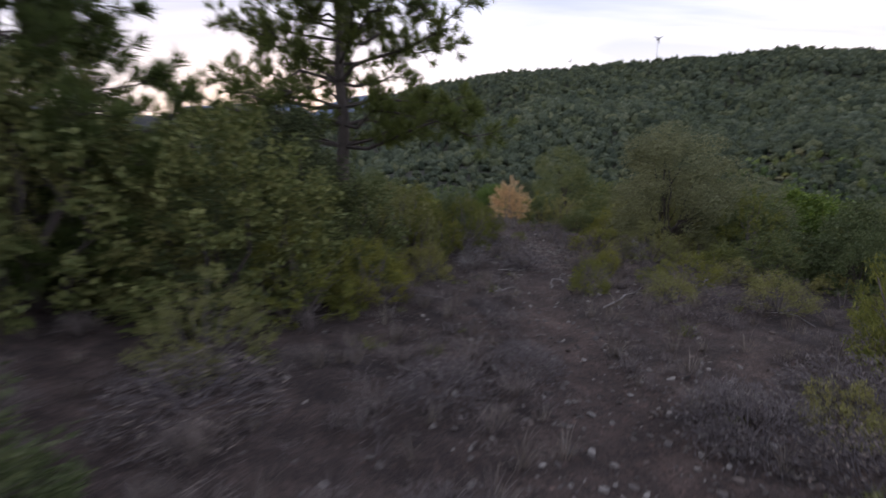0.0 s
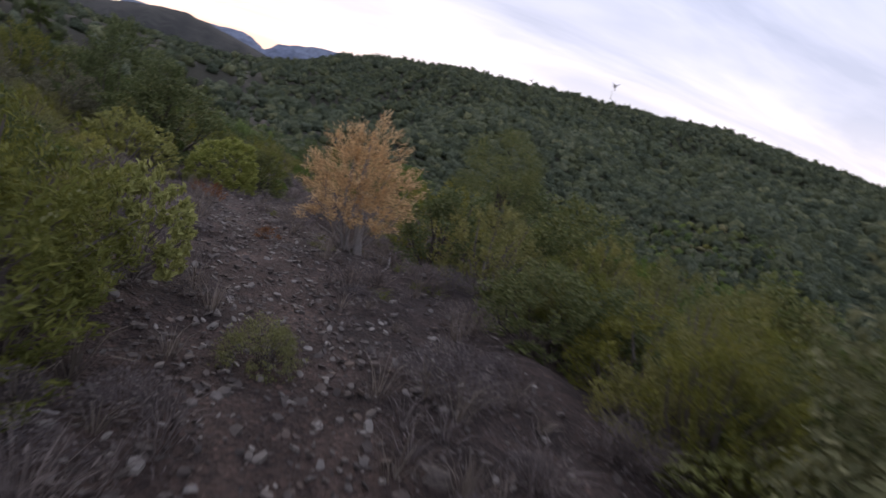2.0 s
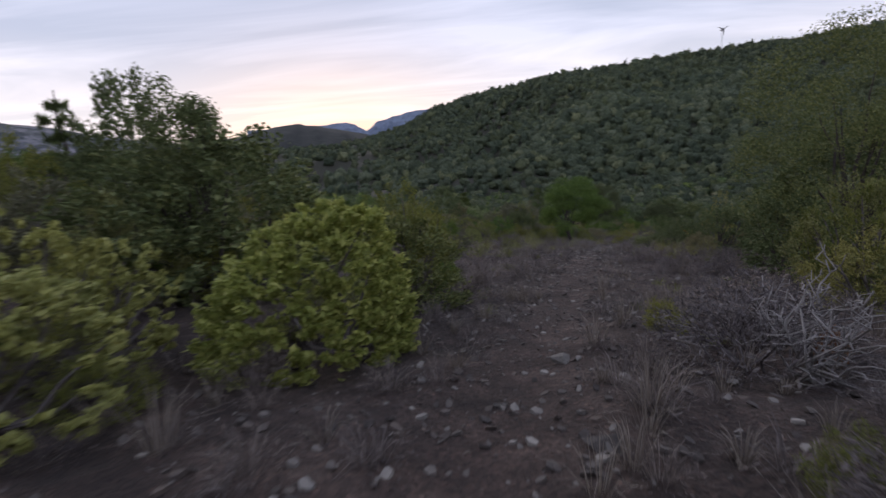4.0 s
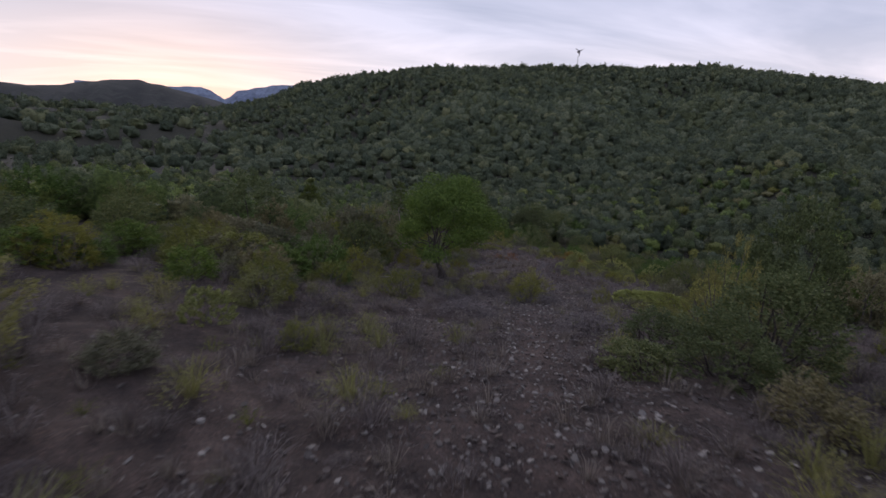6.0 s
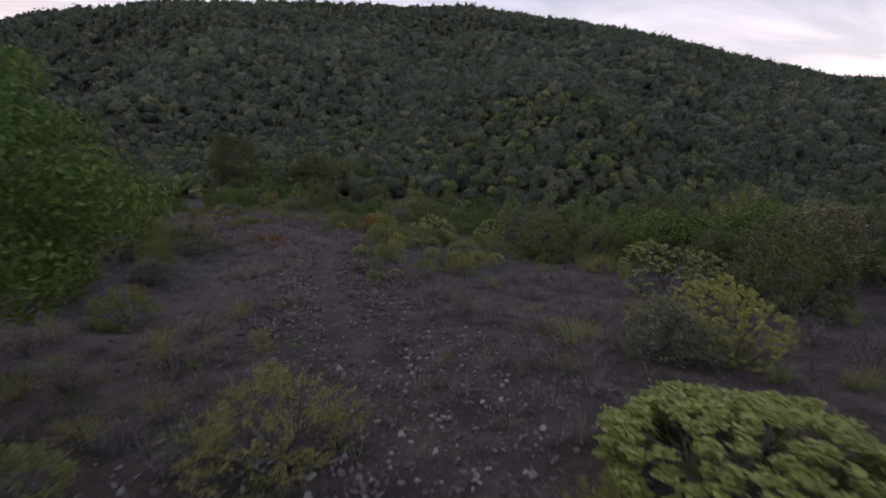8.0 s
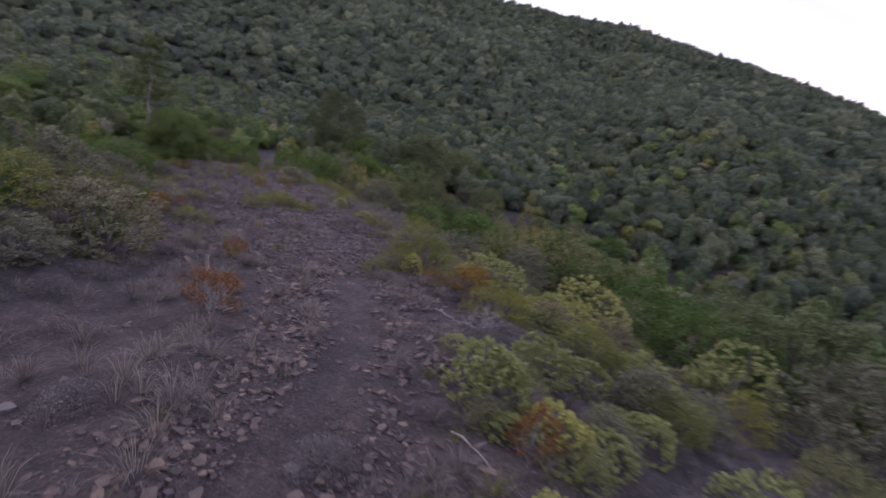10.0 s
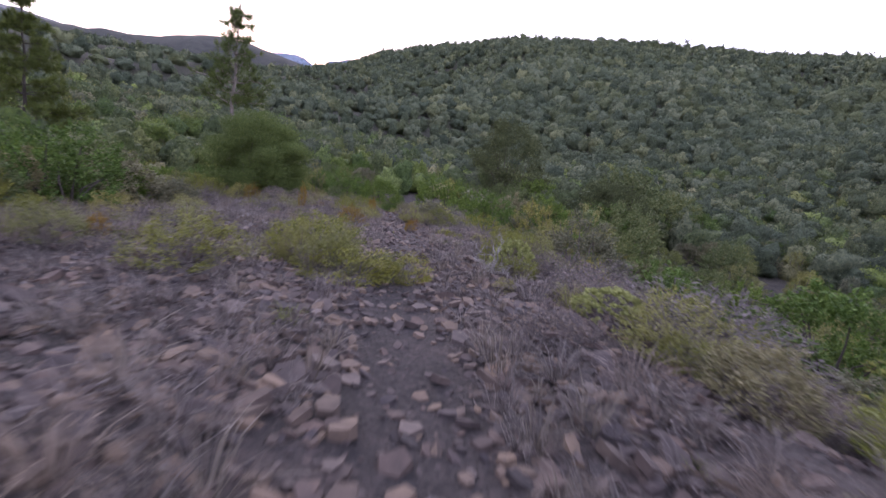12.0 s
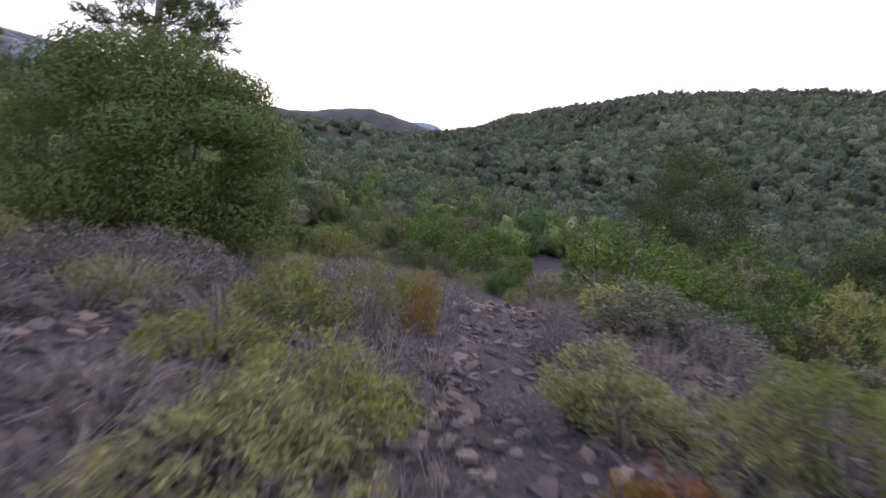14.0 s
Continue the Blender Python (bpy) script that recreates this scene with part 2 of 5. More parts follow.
TWIG = bark_material("dry_twig", (0.08, 0.065, 0.06), (0.22, 0.19, 0.18), 30.0)
DEADWOOD = bark_material("bleached_wood", (0.18, 0.16, 0.15), (0.42, 0.39, 0.37), 22.0)
LEAF_OAK = leaf_material("holm_oak_leaf", (0.060, 0.084, 0.038), (0.136, 0.168, 0.072), (0.290, 0.312, 0.150))
# greyer, bluer green than the near oak: some aerial haze is mixed into it
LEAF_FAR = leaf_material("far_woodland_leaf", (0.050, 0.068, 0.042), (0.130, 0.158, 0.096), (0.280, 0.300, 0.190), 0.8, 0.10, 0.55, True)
LEAF_GREEN = leaf_material("mastic_leaf", (0.042, 0.078, 0.020), (0.106, 0.174, 0.042), (0.230, 0.310, 0.085), 0.5)
LEAF_PINE = leaf_material("pine_needle", (0.044, 0.070, 0.023), (0.100, 0.134, 0.042), (0.190, 0.221, 0.077), 0.5, 0.3)
LEAF_HEATH = leaf_material("heath_leaf", (0.088, 0.102, 0.026), (0.192, 0.208, 0.054), (0.360, 0.352, 0.096), 0.6, 0.3)
LEAF_SPURGE = leaf_material("spurge_leaf", (0.186, 0.220, 0.055), (0.404, 0.438, 0.125), (0.840, 0.796, 0.301), 0.5, 0.42)
LEAF_OLIVE = leaf_material("grey_green_leaf", (0.098, 0.099, 0.067), (0.185, 0.183, 0.117), (0.369, 0.345, 0.244), 0.5, 0.25)
LEAF_GREY = leaf_material("dry_scrub_leaf", (0.09, 0.075, 0.074), (0.185, 0.157, 0.155), (0.34, 0.29, 0.28), 0.8, 0.2, vary=0.8)
GREY_TWIG = bark_material("grey_twig", (0.075, 0.062, 0.062), (0.19, 0.162, 0.162), 30.0)
LEAF_SAGE = leaf_material("sage_leaf", (0.114, 0.123, 0.048), (0.228, 0.234, 0.094), (0.420, 0.407, 0.186), 0.6, 0.3)
LEAF_AMBER = leaf_material("amber_leaf", (0.12, 0.070, 0.022), (0.235, 0.150, 0.038), (0.38, 0.29, 0.07), 0.6, 0.35)
LEAF_RUST = leaf_material("rust_leaf", (0.15, 0.055, 0.022), (0.27, 0.105, 0.034), (0.38, 0.19, 0.06), 0.6, 0.35)
LEAF_DEADPINE = leaf_material("withered_needle", (0.26, 0.190, 0.130), (0.55, 0.425, 0.295), (0.76, 0.64, 0.45), 0.7, 0.35, vary=0.8)
LEAF_OAKSIDE = leaf_material("oak_beside_path_leaf", (0.062, 0.098, 0.030), (0.148, 0.196, 0.058), (0.280, 0.325, 0.105), 0.5, 0.3)
LEAF_PALE = leaf_material("pale_heath_leaf", (0.170, 0.185, 0.070), (0.360, 0.385, 0.150), (0.600, 0.600, 0.270), 0.6, 0.35)
LEAF_GREYOAK = leaf_material("grey_oak_leaf", (0.100, 0.110, 0.058), (0.215, 0.226, 0.120), (0.420, 0.420, 0.240), 0.6, 0.25)
FAR_OAK = leaf_material("far_oak_leaf", (0.068, 0.094, 0.040), (0.150, 0.188, 0.076), (0.320, 0.345, 0.155), 0.6, 0.15, 0.75, True)
FAR_GREEN = leaf_material("far_green_leaf", (0.072, 0.112, 0.036), (0.165, 0.232, 0.074), (0.330, 0.400, 0.135), 0.6, 0.15, 0.75, True)
FAR_HEATH = leaf_material("far_heath_leaf", (0.108, 0.118, 0.044), (0.212, 0.226, 0.080), (0.390, 0.380, 0.145), 0.6, 0.15, 0.75, True)
FAR_OLIVE = leaf_material("far_olive_leaf", (0.112, 0.116, 0.070), (0.222, 0.226, 0.134), (0.430, 0.415, 0.270), 0.6, 0.15, 0.75, True)
LEAF_DARK = leaf_material("dark_oak_leaf", (0.036, 0.050, 0.024), (0.080, 0.098, 0.044), (0.165, 0.180, 0.086), 0.7, 0.2)
LEAF_STRAW = leaf_material("straw", (0.12, 0.095, 0.082), (0.24, 0.20, 0.175), (0.40, 0.345, 0.30), 0.8, 0.3, vary=0.8)

# ---- lie of the land ----
TRAIL_Y = [-30, 0, 7.5, 12.6, 17, 20, 22.3, 26, 33, 38.7, 41.5, 44, 50, 54.5, 61, 64.7, 70.5, 76.5, 80, 85, 110]
TRAIL_X = [0.0, 0.9, 1.3, 2.5, 1.5, 0.3, 0.7, 1.6, 3.2, 5.4, 7.4, 8.2, 9.8, 11.9, 12.8, 12.4, 12.3, 11.4, 11.0, 11.5, 12.5]
TRAIL_Z = [0.8, 0.38, 0.2, 0.0, -0.18, -0.5, -0.85, -1.3, -1.95, -2.75, -3.35, -3.75, -4.4, -5.0, -5.9, -6.25, -7.0, -7.6, -8.3, -9.1, -9.3]
CREST_AZ = [-180, -120, -75, -45, -20, -14, -10, -6, -2, 3, 8, 14, 20, 28, 36, 44, 52, 60, 70, 80, 100, 140, 180]
CREST_H = [9, 9, 16, 22, 27, 40, 60, 84, 90, 79.7, 70.6, 65, 66.8, 70.5, 72.2, 63, 52.5, 37, 16.5, 10, 9, 9, 9]
CREST_R = [300, 300, 420, 520, 579, 660, 740, 719, 666, 523, 420, 375, 370, 393, 401, 394, 386, 379, 372, 300, 260, 260, 300]
FOOT_R = [60, 60, 70, 90, 110, 110, 108, 104, 98, 88, 78, 68, 60, 52, 48, 45, 44, 44, 46, 50, 60, 60, 60]
HUB = (4.0, 33.0)


def ground(x, y):
    """Height of the land at x, y (arrays or numbers), without the small roughness."""
    x, y = np.asarray(x, float), np.asarray(y, float)
    u = x - np.interp(y, TRAIL_Y, TRAIL_X)
    z = np.interp(y, TRAIL_Y, TRAIL_Z)
    left, right = np.clip(-u - 1.6, 0, None), np.clip(u - 1.8, 0, None)
    late = np.clip((y - 46) / 6, 0, 1)
    tilt = np.interp(y, [44, 54, 61, 67, 88, 100], [0.10, 0.09, 0.06, -0.10, -0.06, 0.05])
    z = z + tilt * np.where(tilt < 0, np.minimum(left, 8), np.minimum(left, 90)) * np.clip(left / 3, 0.2, 1) + np.clip(left - 9, 0, 80) * 0.10 * (tilt < 0)
    z = z - 0.38 * late * np.exp(-(((u + 3.6) / 1.5) ** 2)) * np.clip((67 - y) / 4, 0, 1)
    fall = np.interp(y, [0, 10, 16, 24, 46, 52, 60, 76, 90], [0.06, 0.10, 0.22, 0.12, 0.14, 0.24, 0.33, 0.33, 0.16])
    z = z - fall * 26 * (1 - np.exp(-right / 26))
    az, r = np.degrees(np.arctan2(x - HUB[0], y - HUB[1])), np.hypot(x - HUB[0], y - HUB[1])
    crest, foot = np.interp(az, CREST_AZ, CREST_R), np.interp(az, CREST_AZ, FOOT_R)
    top = np.interp(az, CREST_AZ, CREST_H)
    s = np.clip((r - foot) / (crest - foot), 0, 1)
    rise = s ** 1.35
    fold = 5.5 * np.sin(x / 21.0 + 1.6 * np.sin(y / 47.0)) * np.sin(y / 33.0 + x / 90.0) + 2.5 * np.sin(x / 11.0 - y / 17.0)
    z = z * (1 - s) + (z * 0 + top) * rise - 7 * (s * (1 - s)) + fold * np.clip(s * 5, 0, 1) * np.clip((1.0 - s) * 3, 0, 1)
    return z - np.clip(r - crest, 0, 900) * 0.09


def rough(x, y):
    """Small bumps of the near ground."""
    x, y = np.asarray(x, float), np.asarray(y, float)
    u = np.abs(x - np.interp(y, TRAIL_Y, TRAIL_X))
    worn = np.clip((u - 0.15) / 0.5, 0.12, 1)
    a = np.sin(x * 2.1 + 1.3 * np.sin(y * 1.7)) * np.sin(y * 2.6 + 1.1 * np.sin(x * 1.9))
    b = np.sin(x * 5.7 + 2 * np.sin(y * 3.1)) * np.sin(y * 6.3 + 2 * np.sin(x * 4.3))
    return worn * (0.05 * a + 0.022 * b) - 0.05 * np.exp(-((u / 0.28) ** 2))


def land(x, y):
    return ground(x, y) + rough(x, y)


# ---- building blocks ----
rng = np.random.default_rng(7)


def mesh_from(name, verts, faces, material, smooth=False):
    """A mesh from arrays: verts (n, 3), faces (m, 3 or 4)."""
    me = bpy.data.meshes.new(name)
    verts, faces = np.asarray(verts, np.float32), np.asarray(faces, np.int32)
    k = faces.shape[1]
    me.vertices.add(len(verts))
    me.vertices.foreach_set("co", verts.ravel())
    me.loops.add(faces.size)
    me.loops.foreach_set("vertex_index", faces.ravel())
    me.polygons.add(len(faces))
    me.polygons.foreach_set("loop_start", np.arange(0, faces.size, k, dtype=np.int32))
    me.polygons.foreach_set("loop_total", np.full(len(faces), k, np.int32))
    me.polygons.foreach_set("use_smooth", np.full(len(faces), smooth))
    me.update(calc_edges=True)
    me.materials.append(material)
    return me


def unit(v):
    return v / np.maximum(np.linalg.norm(v, axis=-1, keepdims=True), 1e-9)


def leaves(centres, ways, length, width, g, bend=0.25, facing=None):
    """Rhombic leaves, folded a little along the midrib: verts and quads. length, width: numbers or one for each."""
    n = len(centres)
    length, width = np.broadcast_to(length, n)[:, None], np.broadcast_to(width, n)[:, None]
    ways = unit(ways)
    side = unit(np.cross(ways, g.normal(size=(n, 3)) if facing is None else facing + g.normal(size=(n, 3)) * 0.45))
    lift = np.cross(side, ways) * width * bend
    v = np.stack([centres - ways * length / 2, centres - side * width / 2 + lift, centres + ways * length / 2, centres + side * width / 2 + lift], 1)
    return v.reshape(-1, 3), np.arange(4 * n).reshape(-1, 4)


def tube(points, r0, r1, sides=5):
    """A tapering round stem through points: verts and quads."""
    pts = np.asarray(points, float)
    n = len(pts)
    along = unit(np.gradient(pts, axis=0))
    a = unit(np.cross(along, np.where(np.abs(along[:, 2:]) > 0.9, (1.0, 0, 0), (0, 0, 1.0))))
    b = np.cross(along, a)
    ang = np.arange(sides) * 2 * np.pi / sides
    rad = np.linspace(r0, r1, n)[:, None, None]
    v = pts[:, None] + rad * (np.cos(ang)[None, :, None] * a[:, None] + np.sin(ang)[None, :, None] * b[:, None])
    i, j = np.meshgrid(np.arange(n - 1), np.arange(sides), indexing="ij")
    k = (j + 1) % sides
    f = np.stack([i * sides + j, i * sides + k, (i + 1) * sides + k, (i + 1) * sides + j], -1).reshape(-1, 4)
    return v.reshape(-1, 3), f


def joined(pieces):
    verts, faces, at = [], [], 0
    for v, f in pieces:
        verts.append(v)
        faces.append(f + at)
        at += len(v)
    return np.concatenate(verts), np.concatenate(faces)


def part(name, pieces, material, parent, label="", smooth=False):
    v, f = joined(pieces)
    ob = new(name, mesh_from(name, v, f, material, smooth))
    ob.parent = parent
    return tagged(ob, label)


def wander(start, end, n, wobble, g):
    s = np.linspace(0, 1, n)[:, None]
    p = np.asarray(start) * (1 - s) + np.asarray(end) * s
    return p + g.normal(size=(n, 3)) * wobble * np.sin(s * np.pi)


def dome(n, g, low=0.0):
    """Random ways over the upper part of a sphere, those above low."""
    z = g.uniform(low, 1, n)
    a = g.uniform(0, 2 * np.pi, n)
    r = np.sqrt(1 - z * z)
    return np.stack([r * np.cos(a), r * np.sin(a), z], -1)


# ---- the ground: one sheet, fine along the trail ----
def axis(lo, hi, step, far_lo, far_hi, grow=1.07):
    inner = np.arange(lo, hi + step / 2, step)
    out, s, p = [], step, hi
    while p < far_hi:
        s *= grow
        p += s
        out.append(p)
    back_, s, p = [], step, lo
    while p > far_lo:
        s *= grow
        p -= s
        back_.append(p)
    return np.concatenate([back_[::-1], inner, out])


gx, gy = axis(-8, 22, 0.2, -3500, 3500), axis(-3, 84, 0.2, -3500, 3800)
GX, GY = np.meshgrid(gx, gy)
fade = np.clip(1 - (np.abs(GX - 7) - 25) / 20, 0, 1) * np.clip(1 - (np.abs(GY - 40) - 55) / 20, 0, 1)
GZ = ground(GX, GY) + rough(GX, GY) * fade
nx, ny = len(gx), len(gy)
ii, jj = np.meshgrid(np.arange(nx - 1), np.arange(ny - 1))
quads = np.stack([jj * nx + ii, jj * nx + ii + 1, (jj + 1) * nx + ii + 1, (jj + 1) * nx + ii], -1).reshape(-1, 4)
land_ob = new("ground", mesh_from("ground", np.stack([GX, GY, GZ], -1).reshape(-1, 3), quads, SOIL, True))
wear = np.exp(-(((GX - np.interp(GY, TRAIL_Y, TRAIL_X)) / 0.34) ** 2)) * fade * np.clip((80 - GY) / 2, 0, 1)
land_ob.data.attributes.new("worn", "FLOAT", "POINT").data.foreach_set("value", wear.ravel().astype(np.float32))
tagged(land_ob, "stony brown and slate-grey earth with a worn footpath", "ground", kind="structure")


# ---- mountains far off ----
def mountain(name, label, material, azs, els, dist, depth, base, ragged, steps=160, rings=14):
    """A range seen from the trail: a crest line over azimuth, with a near slope and a far slope."""
    a = np.linspace(azs[0], azs[-1], steps)
    el = np.interp(a, azs, els)
    g = np.random.default_rng(len(name) * 7)
    jag = sum(np.interp(a, np.linspace(azs[0], azs[-1], k), g.normal(size=k)) / k**0.5 for k in (20, 45, 100)) * ragged
    ends = np.clip(np.minimum(a - a[0], a[-1] - a) / 3.0, 0, 1)
    top = dist * np.tan(np.radians(el + jag * ends))
    v = []
    for r in np.linspace(0, 2, rings):
        s = r if r <= 1 else 2 - r
        rad = dist + depth * (r - 1)
        bump = np.interp(a, np.linspace(azs[0], azs[-1], 40), g.normal(size=40)) * depth * 0.012 * s * (1 - s) * 4
        z = base + (top - base) * s**0.85 + bump
        v.append(np.stack([HUB[0] + rad * np.sin(np.radians(a)), HUB[1] + rad * np.cos(np.radians(a)), z], -1))
    v = np.stack(v)
    i, j = np.meshgrid(np.arange(steps - 1), np.arange(rings - 1))
    f = np.stack([j * steps + i, j * steps + i + 1, (j + 1) * steps + i + 1, (j + 1) * steps + i], -1).reshape(-1, 4)
    ob = new(name, mesh_from(name, v.reshape(-1, 3), f, material, True))
    return tagged(ob, label, "mountain", kind="structure")


mountain("backdrop_blue_mountains", "far limestone mountains with a notch, tinted blue for haze", HAZY, [-26, -20, -17.4, -15.8, -15, -14.3, -13.6, -13.1, -12.4, -8, -3, 4], [5.3, 5.5, 5.8, 5.9, 5.7, 5.3, 4.9, 5.2, 5.9, 7.0, 7.2, 6.4], 4200, 500, -100, 0.10, 400)
mountain("backdrop_wooded_hill", "dark wooded hill closing the valley", DARKHILL, [-48, -40, -34, -30, -27, -24, -21, -17.5, -15, -12, -8], [2.5, 3.4, 4.0, 4.4, 4.6, 5.5, 5.9, 5.3, 4.8, 4.0, 2.5], 1000, 420, -30, 0.03, 240)
mountain("backdrop_rocky_mountain", "grey rocky mountain with pale crags and scrub", ROCKY, [-100, -85, -72, -62, -57, -53, -49, -43, -40, -35, -31, -28, -24], [4.5, 5.5, 5.6, 5.9, 6.5, 6.4, 6.2, 5.4, 4.8, 4.1, 3.2, 1.8, 0.2], 1700, 800, -40, 0.10, 300, 24)


# ---- wooded hillside and far scrub: uncountable, one mesh ----
def ball(level):
    bm = bmesh.new()
    bmesh.ops.create_icosphere(bm, subdivisions=level, radius=1.0)
    v = np.array([q.co[:] for q in bm.verts])
    f = np.array([[q.index for q in face.verts] for face in bm.faces])
    bm.free()
    return v, f


BALL_FAR, BALL_NEAR = ball(2), ball(3)


def crowns(xy, width, height, g, leaf, sink):
    """Lumpy rounded crowns with loose sprays of leaves on the land at xy. Verts, triangles, a tone for each vertex."""
    z = ground(xy[:, 0], xy[:, 1])
    r = np.hypot(xy[:, 0] - HUB[0], xy[:, 1] - HUB[1])
    edge = np.interp(np.degrees(np.arctan2(xy[:, 0] - HUB[0], xy[:, 1] - HUB[1])), CREST_AZ, CREST_R)
    z = z - 1.6 * np.clip(1 - np.abs(r - edge) / 30, 0, 1)
    verts, faces, tones, at = [], [], [], 0
    for k in range(len(xy)):
        w, h = width[k], height[k]
        foot = np.array([xy[k, 0], xy[k, 1], z[k] - sink * h])
        bv, bf = BALL_NEAR if leaf[k] < 0.85 else BALL_FAR
        knobs = unit(g.normal(size=(30 if leaf[k] < 0.85 else 9, 3)) + (0, 0, 0.3))
        swell = 0.56 + 0.56 * ((np.clip(bv @ knobs.T, 0, 1) ** 11) * g.uniform(0.35, 1.1, len(knobs))).max(1, keepdims=True)
        half = np.array((0.50 * w, 0.50 * w, 0.56 * h))
        verts.append(bv * swell * g.uniform(0.80, 1.12, (len(bv), 1)) * half + foot + (0, 0, 0.44 * h))
        faces.append(bf + at)
        at += len(bv)
        s = leaf[k]
        n = int(np.clip(0.9 * w * (w + h) / (s * s), 50, 84 if leaf[k] > 0.6 else 150 if leaf[k] > 0.30 else 520))
        pick = g.integers(len(bv), size=n)
        d = unit(bv[pick] + g.normal(size=(n, 3)) * 0.22)
        d = d * np.where(d[:, 2:] < -0.35, -1, 1)
        c = d * swell[pick] * half * g.uniform(0.97, 1.18, (n, 1)) + foot + (0, 0, 0.44 * h)
        l = s * g.uniform(0.6, 1.2, n)
        v, f = leaves(c, d + g.normal(size=(n, 3)) * 0.8, l * 1.3, l * 0.6, g, 0.2)
        verts.append(v)
        faces.append(np.concatenate([f[:, :3], f[:, (0, 2, 3)]]) + at)
        at += len(v)
        tones.append(np.full(len(bv) + len(v), g.random(), np.float32))
    return np.concatenate(verts), np.concatenate(faces), np.concatenate(tones)


def scatter(n, az0, az1, r0, r1, g, power=1.0):
    """Points spread evenly, with a little disorder, over a sector round the hub."""
    k = np.arange(n) + g.integers(1000)
    a = np.radians(az0 + (az1 - az0) * ((k * 0.7548777 + g.uniform(0, 0.006, n)) % 1))
    r = r0 + (r1 - r0) * ((k * 0.5698403 + g.uniform(0, 0.012, n)) % 1) ** power
    return np.stack([HUB[0] + r * np.sin(a), HUB[1] + r * np.cos(a)], -1)


def woods(name, label, xy, wide, tall, material, seed, leaf_per_m=0.0034, least=0.10, sink=0.08):
    g = np.random.default_rng(seed)
    d = np.minimum(np.hypot(xy[:, 0] - 4, xy[:, 1] - 33), np.hypot(xy[:, 0] - 12, xy[:, 1] - 62))
    less = np.clip(d / 180, 0.5, 1) * np.clip(d / 320, 1, 1.7)
    w = g.uniform(*wide, len(xy)) * less
    h = g.uniform(*tall, len(xy)) * less
    v, f, tone = crowns(xy, w, h, g, np.maximum(least, leaf_per_m * d), sink)
    me = mesh_from(name, v, f, material, True)

    me.attributes.new("plant_tone", "FLOAT", "POINT").data.foreach_set("value", tone)
    ob = new(name, me)
    return tagged(ob, label, "woodland", kind="stuff")


g = np.random.default_rng(11)
far = np.concatenate([scatter(9000, -14, 85, 0.0, 1.0, g, 0.85), scatter(1700, -85, -12, 0.0, 1.0, g, 0.8)]) - HUB
az, reach = np.degrees(np.arctan2(far[:, 0], far[:, 1])), np.hypot(far[:, 0], far[:, 1])
far = HUB + unit(far) * (66 + (np.interp(az, CREST_AZ, CREST_R) - 58) * reach)[:, None]
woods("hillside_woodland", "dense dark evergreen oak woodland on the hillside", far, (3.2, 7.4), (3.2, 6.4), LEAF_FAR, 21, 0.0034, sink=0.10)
mid = scatter(3600, -40, 95, 18, 115, g, 0.75)
u = mid[:, 0] - np.interp(mid[:, 1], TRAIL_Y, TRAIL_X)
mid = mid[((u > 25) | (u < -16) | (mid[:, 1] > 92) | ((u < -10) & (mid[:, 1] > 58))) & (mid[:, 0] > -45)]
kind_of = g.random(len(mid))
woods("valley_oak_scrub", "dark green evergreen oak bushes filling the valley", mid[kind_of < 0.40], (2.2, 6.0), (2.0, 5.6), FAR_OAK, 22)
woods("valley_heath", "yellow-green heath bushes on the valley side", mid[(kind_of >= 0.40) & (kind_of < 0.52)], (2.0, 4.0), (1.5, 3.2), FAR_HEATH, 23)
woods("valley_mastic", "fresh green mastic bushes in the valley", mid[(kind_of >= 0.52) & (kind_of < 0.78)], (2.2, 5.4), (2.0, 5.0), FAR_GREEN, 26)
woods("valley_rockrose", "grey-green bushes in the valley", mid[kind_of >= 0.78], (2.0, 5.0), (1.6, 4.2), FAR_OLIVE, 27)
west = np.stack([g.uniform(-60, -7, 380), g.uniform(-6, 130, 380)], -1)
westu = west[:, 0] - np.interp(west[:, 1], TRAIL_Y, TRAIL_X)
west = west[westu < -9]
woods("upper_scrub", "mixed evergreen scrub on the slope above the path", west, (1.4, 3.4), (1.0, 3.0), FAR_OAK, 24, least=0.13)
behind = np.stack([g.uniform(-25, 30, 40), g.uniform(-40, -6, 40)], -1)
woods("scrub_behind", "evergreen scrub round the start of the path", behind, (1.4, 3.2), (1.0, 2.4), FAR_OAK, 25, least=0.2)


